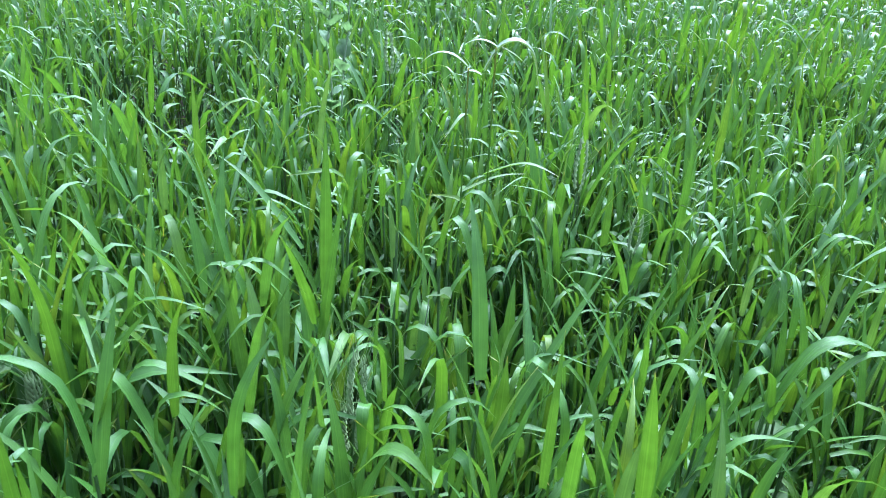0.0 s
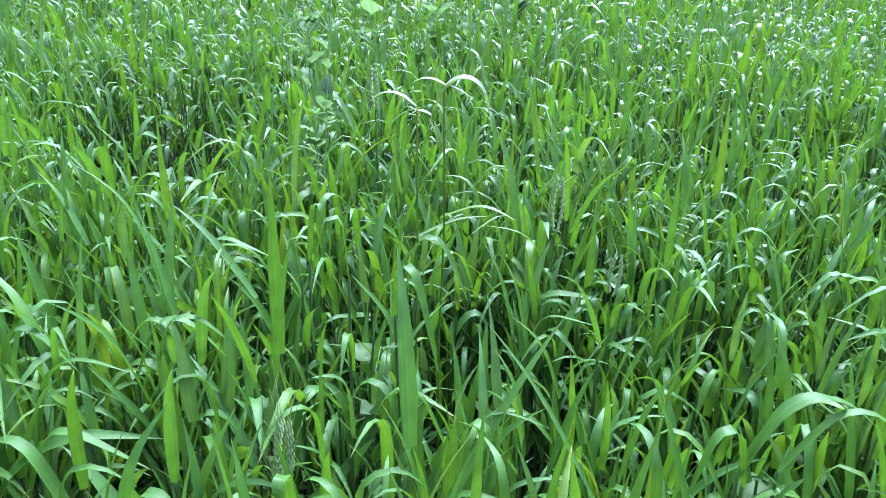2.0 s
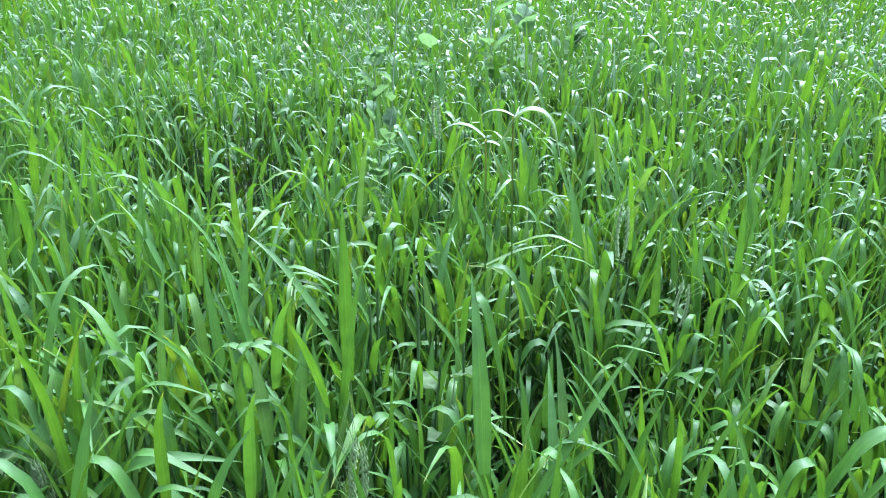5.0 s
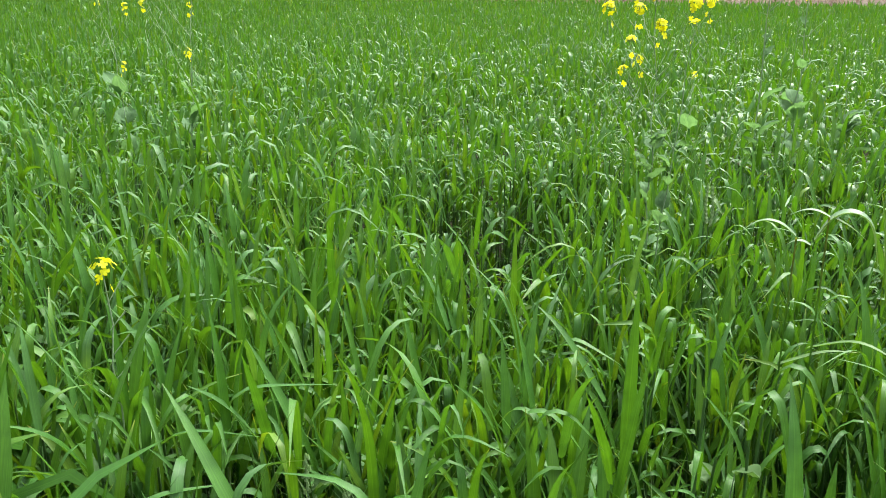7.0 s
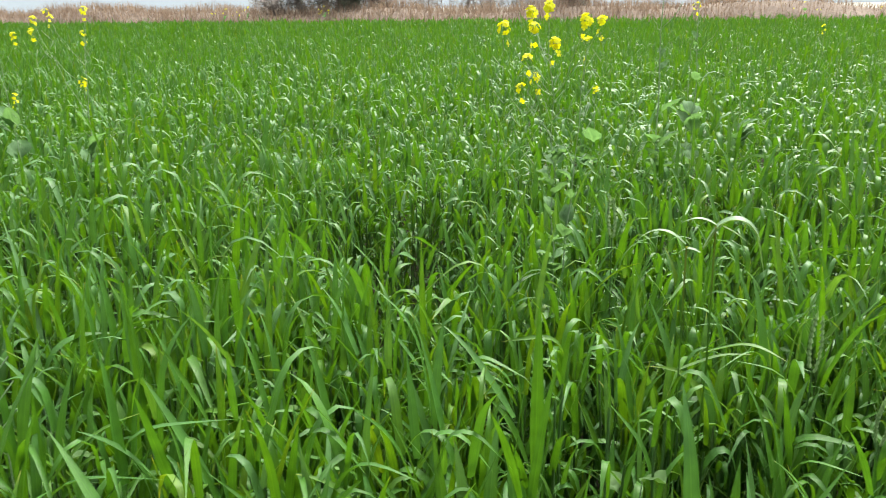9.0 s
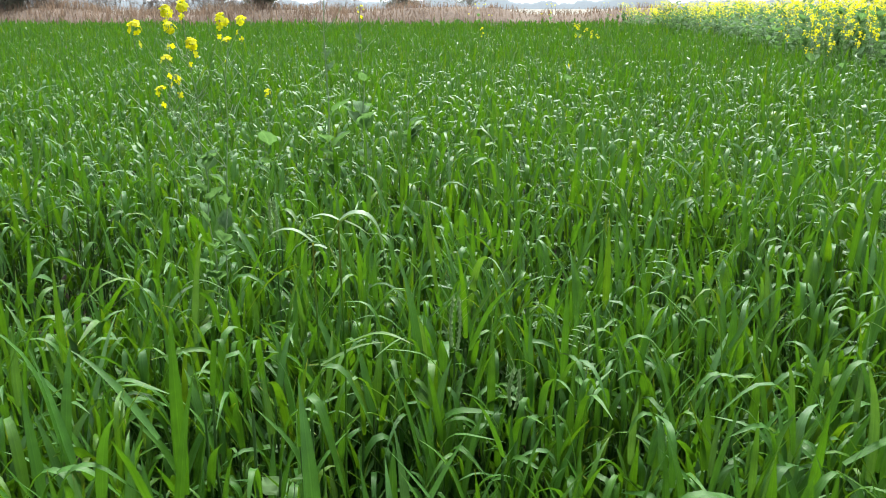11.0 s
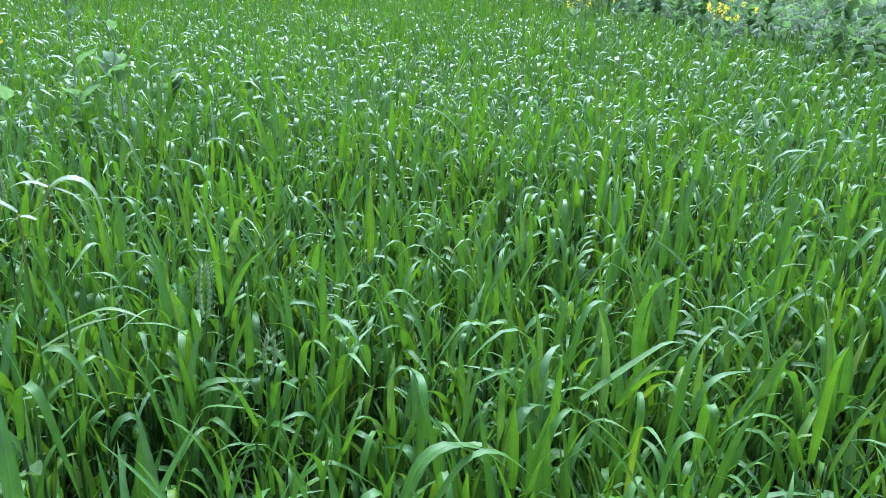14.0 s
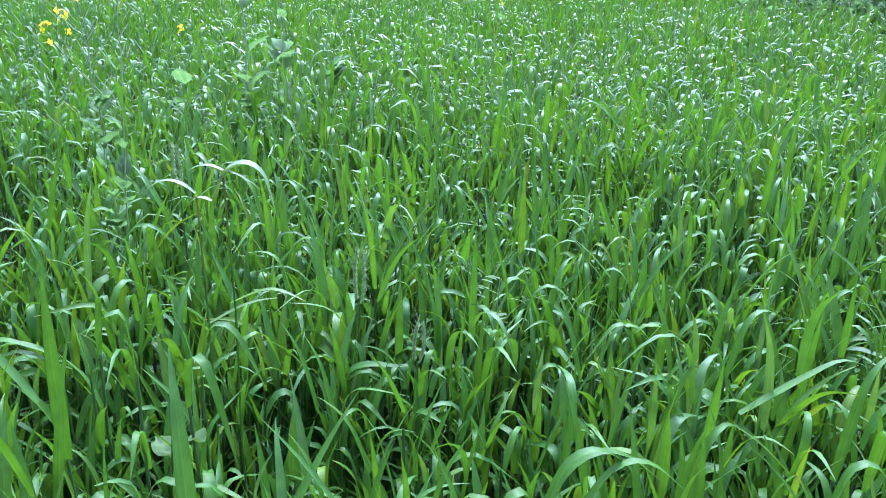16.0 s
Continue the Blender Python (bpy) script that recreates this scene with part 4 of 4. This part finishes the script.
vetch((0.545, 1.54, 0), 0.665, 1)
vetch((0.24, 1.03, 0), 0.40, 2)
goosefoot((-0.406, 0.815, 0), 0.66, 3)
goosefoot((-0.32, 0.86, 0), 0.55, 4)
for k, (x, y, h) in enumerate(((0.035, 1.18, 0.52), (-0.66, 0.85, 0.62), (0.05, 1.06, 0.60), (0.62, 0.98, 0.48), (-0.72, 0.90, 0.55), (0.42, 0.86, 0.45))):
    round_weed((x, y, 0), h, 80 + k)

# fallen dry blades on the soil
lr = np.random.default_rng(14)
k = 350
lx, ly = lr.uniform(-1.3, 1.6, k), lr.uniform(0.5, 2.4, k)
litter = new("dry_leaf_litter", mesh_of("dry_leaf_litter", *leaves(np.stack([lx, ly, lr.uniform(0.004, 0.05, k)], -1), lr.uniform(0, 6.283, k), lr.uniform(1.2, 1.6, k), lr.uniform(-0.2, 0.3, k),
                                                                 np.full(k, 0.5), np.full(k, 0.8), lr.uniform(0.06, 0.2, k), lr.uniform(0.004, 0.009, k), lr.normal(0, 1.0, k), np.full(k, 0.4), 4, 2), STRAW))
tagged(litter, "dry straw-coloured dead blades lying on the soil", "litter", kind="stuff")


# ---- beyond the field ----
def dry_strip(name, seed, y0, y1, x0, x1, n, long, label):
    r = np.random.default_rng(seed)
    x, y = r.uniform(x0, x1, n), r.uniform(y0, y1, n)
    keep = (x < 0) | (r.random(n) < 0.6)
    x, y = x[keep], y[keep]
    n = len(x)
    tuft = mottle(x, y, 2.2, seed)
    z = 1.1 * bank_rise(x, (y - 32.6) / 5.4) - 0.04
    L = long * (0.75 + 0.4 * tuft) * r.uniform(0.6, 1.05, n) * np.interp(x, (-6, 2), (1.0, 0.62))
    ob = new(name, mesh_of(name, *leaves(np.stack([x, y, z], -1), r.uniform(0, 6.283, n), np.abs(r.normal(0, 0.22, n)), np.abs(r.normal(0.4, 0.5, n)), np.full(n, 0.6), np.full(n, 0.6), L,
                                         r.uniform(0.016, 0.036, n), r.normal(0, 0.5, n), np.full(n, 0.3), 3, 2), DRY))
    return tagged(ob, label, "dry grass", kind="stuff")


dry_strip("dry_grass", 51, 32.3, 37.4, -46, 24, 22000, 0.70, "tall dry brown grass on the bank")


def shrub(name, foot, high, wide, seed, leafed, label, dark=TWIG, foliage=None):
    """A many-stemmed bush: limbs that fork into twigs, with or without small leaves."""
    rng = np.random.default_rng(seed)
    root = new(name)
    root.location = foot
    g, ends = Geo(), []
    for k in range(12):
        a, sp = rng.uniform(0, 6.283), rng.uniform(0.15, 1.0)
        e = np.array((math.cos(a) * wide * 0.5 * sp, math.sin(a) * wide * 0.4 * sp, high * rng.uniform(0.55, 1.0) * (1.1 - 0.35 * sp)))
        p = bent((rng.normal(0, 0.10 * wide), rng.normal(0, 0.1), 0), e, 0.08 * high, 8, rng, 0.03 * wide * 0.4)
        g.add(*tubes(p[None], [0.035], [0.008], 5))
        for j in range(9):
            q = p[int(rng.integers(2, 8))]
            d = rng.normal(0, 1, 3) * np.array((1, 1, 0.6)) + np.array((0, 0, 0.5))
            e2 = q + d / np.linalg.norm(d) * rng.uniform(0.3, 0.9) * high * 0.3
            b2 = bent(q, e2, 0.02, 5, rng, 0.03)
            g.add(*tubes(b2[None], [0.012], [0.004], 4))
            for i in range(4):
                q3 = b2[int(rng.integers(1, 5))]
                d3 = rng.normal(0, 1, 3) + np.array((0, 0, 0.4))
                e3 = q3 + d3 / np.linalg.norm(d3) * rng.uniform(0.15, 0.45) * high * 0.25
                g.add(*tubes(bent(q3, e3, 0, 3, rng)[None], [0.006], [0.003], 3))
                ends += [q3, e3, 0.5 * (q3 + e3)]
    part("branch", g, dark, root)["kind"] = "stuff"
    if leafed:
        c = np.repeat(np.array(ends), leafed, 0)
        c = c + rng.normal(0, 0.07, c.shape)
        c[:, 2] = np.maximum(c[:, 2], 0.05)
        k = len(c)
        f = Geo().add(*leaves(c, rng.uniform(0, 6.283, k), rng.uniform(0.3, 1.8, k), rng.uniform(0, 0.6, k), np.full(k, 0.5), np.full(k, 0.8), rng.uniform(0.05, 0.13, k), rng.uniform(0.025, 0.06, k),
                              np.zeros(k), np.full(k, 0.3), 2, 2))
        ob = part("foliage", f, foliage or SCRUB, root)
        ob["kind"] = "stuff"
    return tagged(root, label, "shrub")


shrub("shrub", (-20.8, 35.4, 0.5), 1.62, 2.5, 1, 3, "low tangled grey-brown shrub of withered twigs on the bank", foliage=TANGLE)
shrub("shrub", (-19.7, 35.6, 0.5), 2.16, 2.3, 5, 3, "tangled grey-brown shrub of withered twigs on the bank", foliage=TANGLE)
shrub("shrub", (-18.8, 36.2, 0.5), 3.60, 2.0, 2, 3, "upright green shrub with sparse leaves on the bank")
shrub("shrub", (-17.7, 35.6, 0.4), 3.12, 2.0, 3, 3, "dense tangled shrub of withered twigs on the bank", foliage=TANGLE)
shrub("shrub", (-16.9, 35.2, 0.3), 2.64, 1.5, 6, 6, "dark dense shrub on the bank")
shrub("shrub", (-15.8, 36.0, 0.4), 1.68, 2.1, 7, 3, "low tangled grey-brown shrub of withered twigs on the bank", foliage=TANGLE)
shrub("shrub", (-7.0, 36.0, 0.5), 2.88, 2.3, 4, 7, "dense dark green rounded shrub on the bank")
for k, (x, y, h, w) in enumerate(((-14.6, 38.5, 2.8, 2.8), (-13.0, 39.0, 2.6, 2.8), (-11.6, 38.8, 2.7, 2.6), (-10.2, 39.4, 2.7, 2.6), (-8.8, 39.0, 2.6, 2.4), (-4.0, 39.0, 1.9, 1.8), (-22.5, 38.6, 2.0, 3.0))):
    shrub("shrub", (x, y, 0), h, w, 10 + k, 1, "bare thin-twigged shrub behind the dry grass", foliage=TANGLE)
for k, (x, y) in enumerate(((-16.8, 32.4), (-20.9, 32.6), (1.9, 33.0), (-22.2, 32.5), (4.7, 33.0))):
    mustard_plant(mr, (x, y, 0), [(x + mr.normal(0, 0.3), y + mr.normal(0, 0.2), mr.uniform(0.9, 1.35)) for _ in range(8)], leaf_rows(mr, 0.5, 0.9, 6, 0.2, 0.1), 9, 0.03,
                  "mustard bush with thin yellow flowers at the field's far edge", "mustard plants at the bank")


def tree(foot, high, wide, seed, label):
    """A tree far off: trunk, limbs and a crown of many small leaf clumps."""
    rng = np.random.default_rng(seed)
    root = new("tree")
    root.location = foot
    g, cl = Geo(), []
    trunk = bent((0, 0, 0), (rng.normal(0, 0.3), 0, high * 0.55), 0, 6, rng, 0.08)
    g.add(*tubes(trunk[None], [high * 0.028], [high * 0.014], 7))
    for k in range(16):
        a = rng.uniform(0, 6.283)
        e = np.array((math.cos(a) * wide * 0.5 * rng.uniform(0.3, 1), math.sin(a) * wide * 0.5 * rng.uniform(0.3, 1), high * rng.uniform(0.5, 1.0)))
        p = bent(trunk[int(rng.integers(2, 6))], e, 0.05 * high, 6, rng, 0.1)
        g.add(*tubes(p[None], [high * 0.011], [high * 0.003], 5))
        cl += [p[3], p[4], p[5], p[5]]
    part("trunk", g, TWIG, root)
    c = np.repeat(np.array(cl), 26, 0)
    c = c + rng.normal(0, 1, c.shape) * np.array((wide * 0.085, wide * 0.085, high * 0.05))
    k = len(c)
    f = Geo().add(*leaves(c, rng.uniform(0, 6.283, k), rng.uniform(0.3, 1.8, k), np.zeros(k), np.full(k, 0.5), np.full(k, 0.8), rng.uniform(0.12, 0.3, k), rng.uniform(0.08, 0.2, k), np.zeros(k), np.full(k, 0.3), 2, 2))
    part("crown", f, HAZED, root)["kind"] = "stuff"
    return tagged(root, label, "tree")


tree((2.65, 62.0, 0), 3.6, 9.0, 1, "small flat-topped tree beyond the bank")
tree((-2.4, 64.0, 0), 2.6, 3.2, 2, "small thin tree beyond the bank")


# tree line on the horizon
def treeline():
    r = np.random.default_rng(71)
    v, q, u = [], [], []
    N = 1500
    for i in range(N + 1):
        a = radians(-80 + 160 * i / N)
        d = 420 + 30 * math.sin(a * 5)
        h = 1.6 + 1.8 * float(mottle(np.array(a * 26), np.array(0.0), 1.0, 6)) + 2.0 * float(mottle(np.array(a * 170), np.array(0.0), 1.0, 8)) + 1.1 * float(mottle(np.array(a * 520), np.array(0.0), 1.0, 5)) + 0.5 * r.random() + (2.6 + 1.0 * math.sin(i * 0.3) * math.sin(i * 0.12 + 1)) * math.exp(-((math.degrees(a) - 13.6) / 1.5) ** 4) + 5.0 / (1 + math.exp((math.degrees(a) + 24) * 0.6))
        for z, dd in ((0, d), (h * 0.7, d), (h, d + 3), (0, d + 14)):
            v.append((math.sin(a) * dd, math.cos(a) * dd, z))
            u.append((i, z))
        if i:
            j = (i - 1) * 4
            q += [(j + k, j + 4 + k, j + 5 + k, j + 1 + k) for k in range(3)]
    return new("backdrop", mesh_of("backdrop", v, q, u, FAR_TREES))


tagged(treeline(), "grey tree line on the horizon, its haze put in as a glow", "tree line", kind="structure")
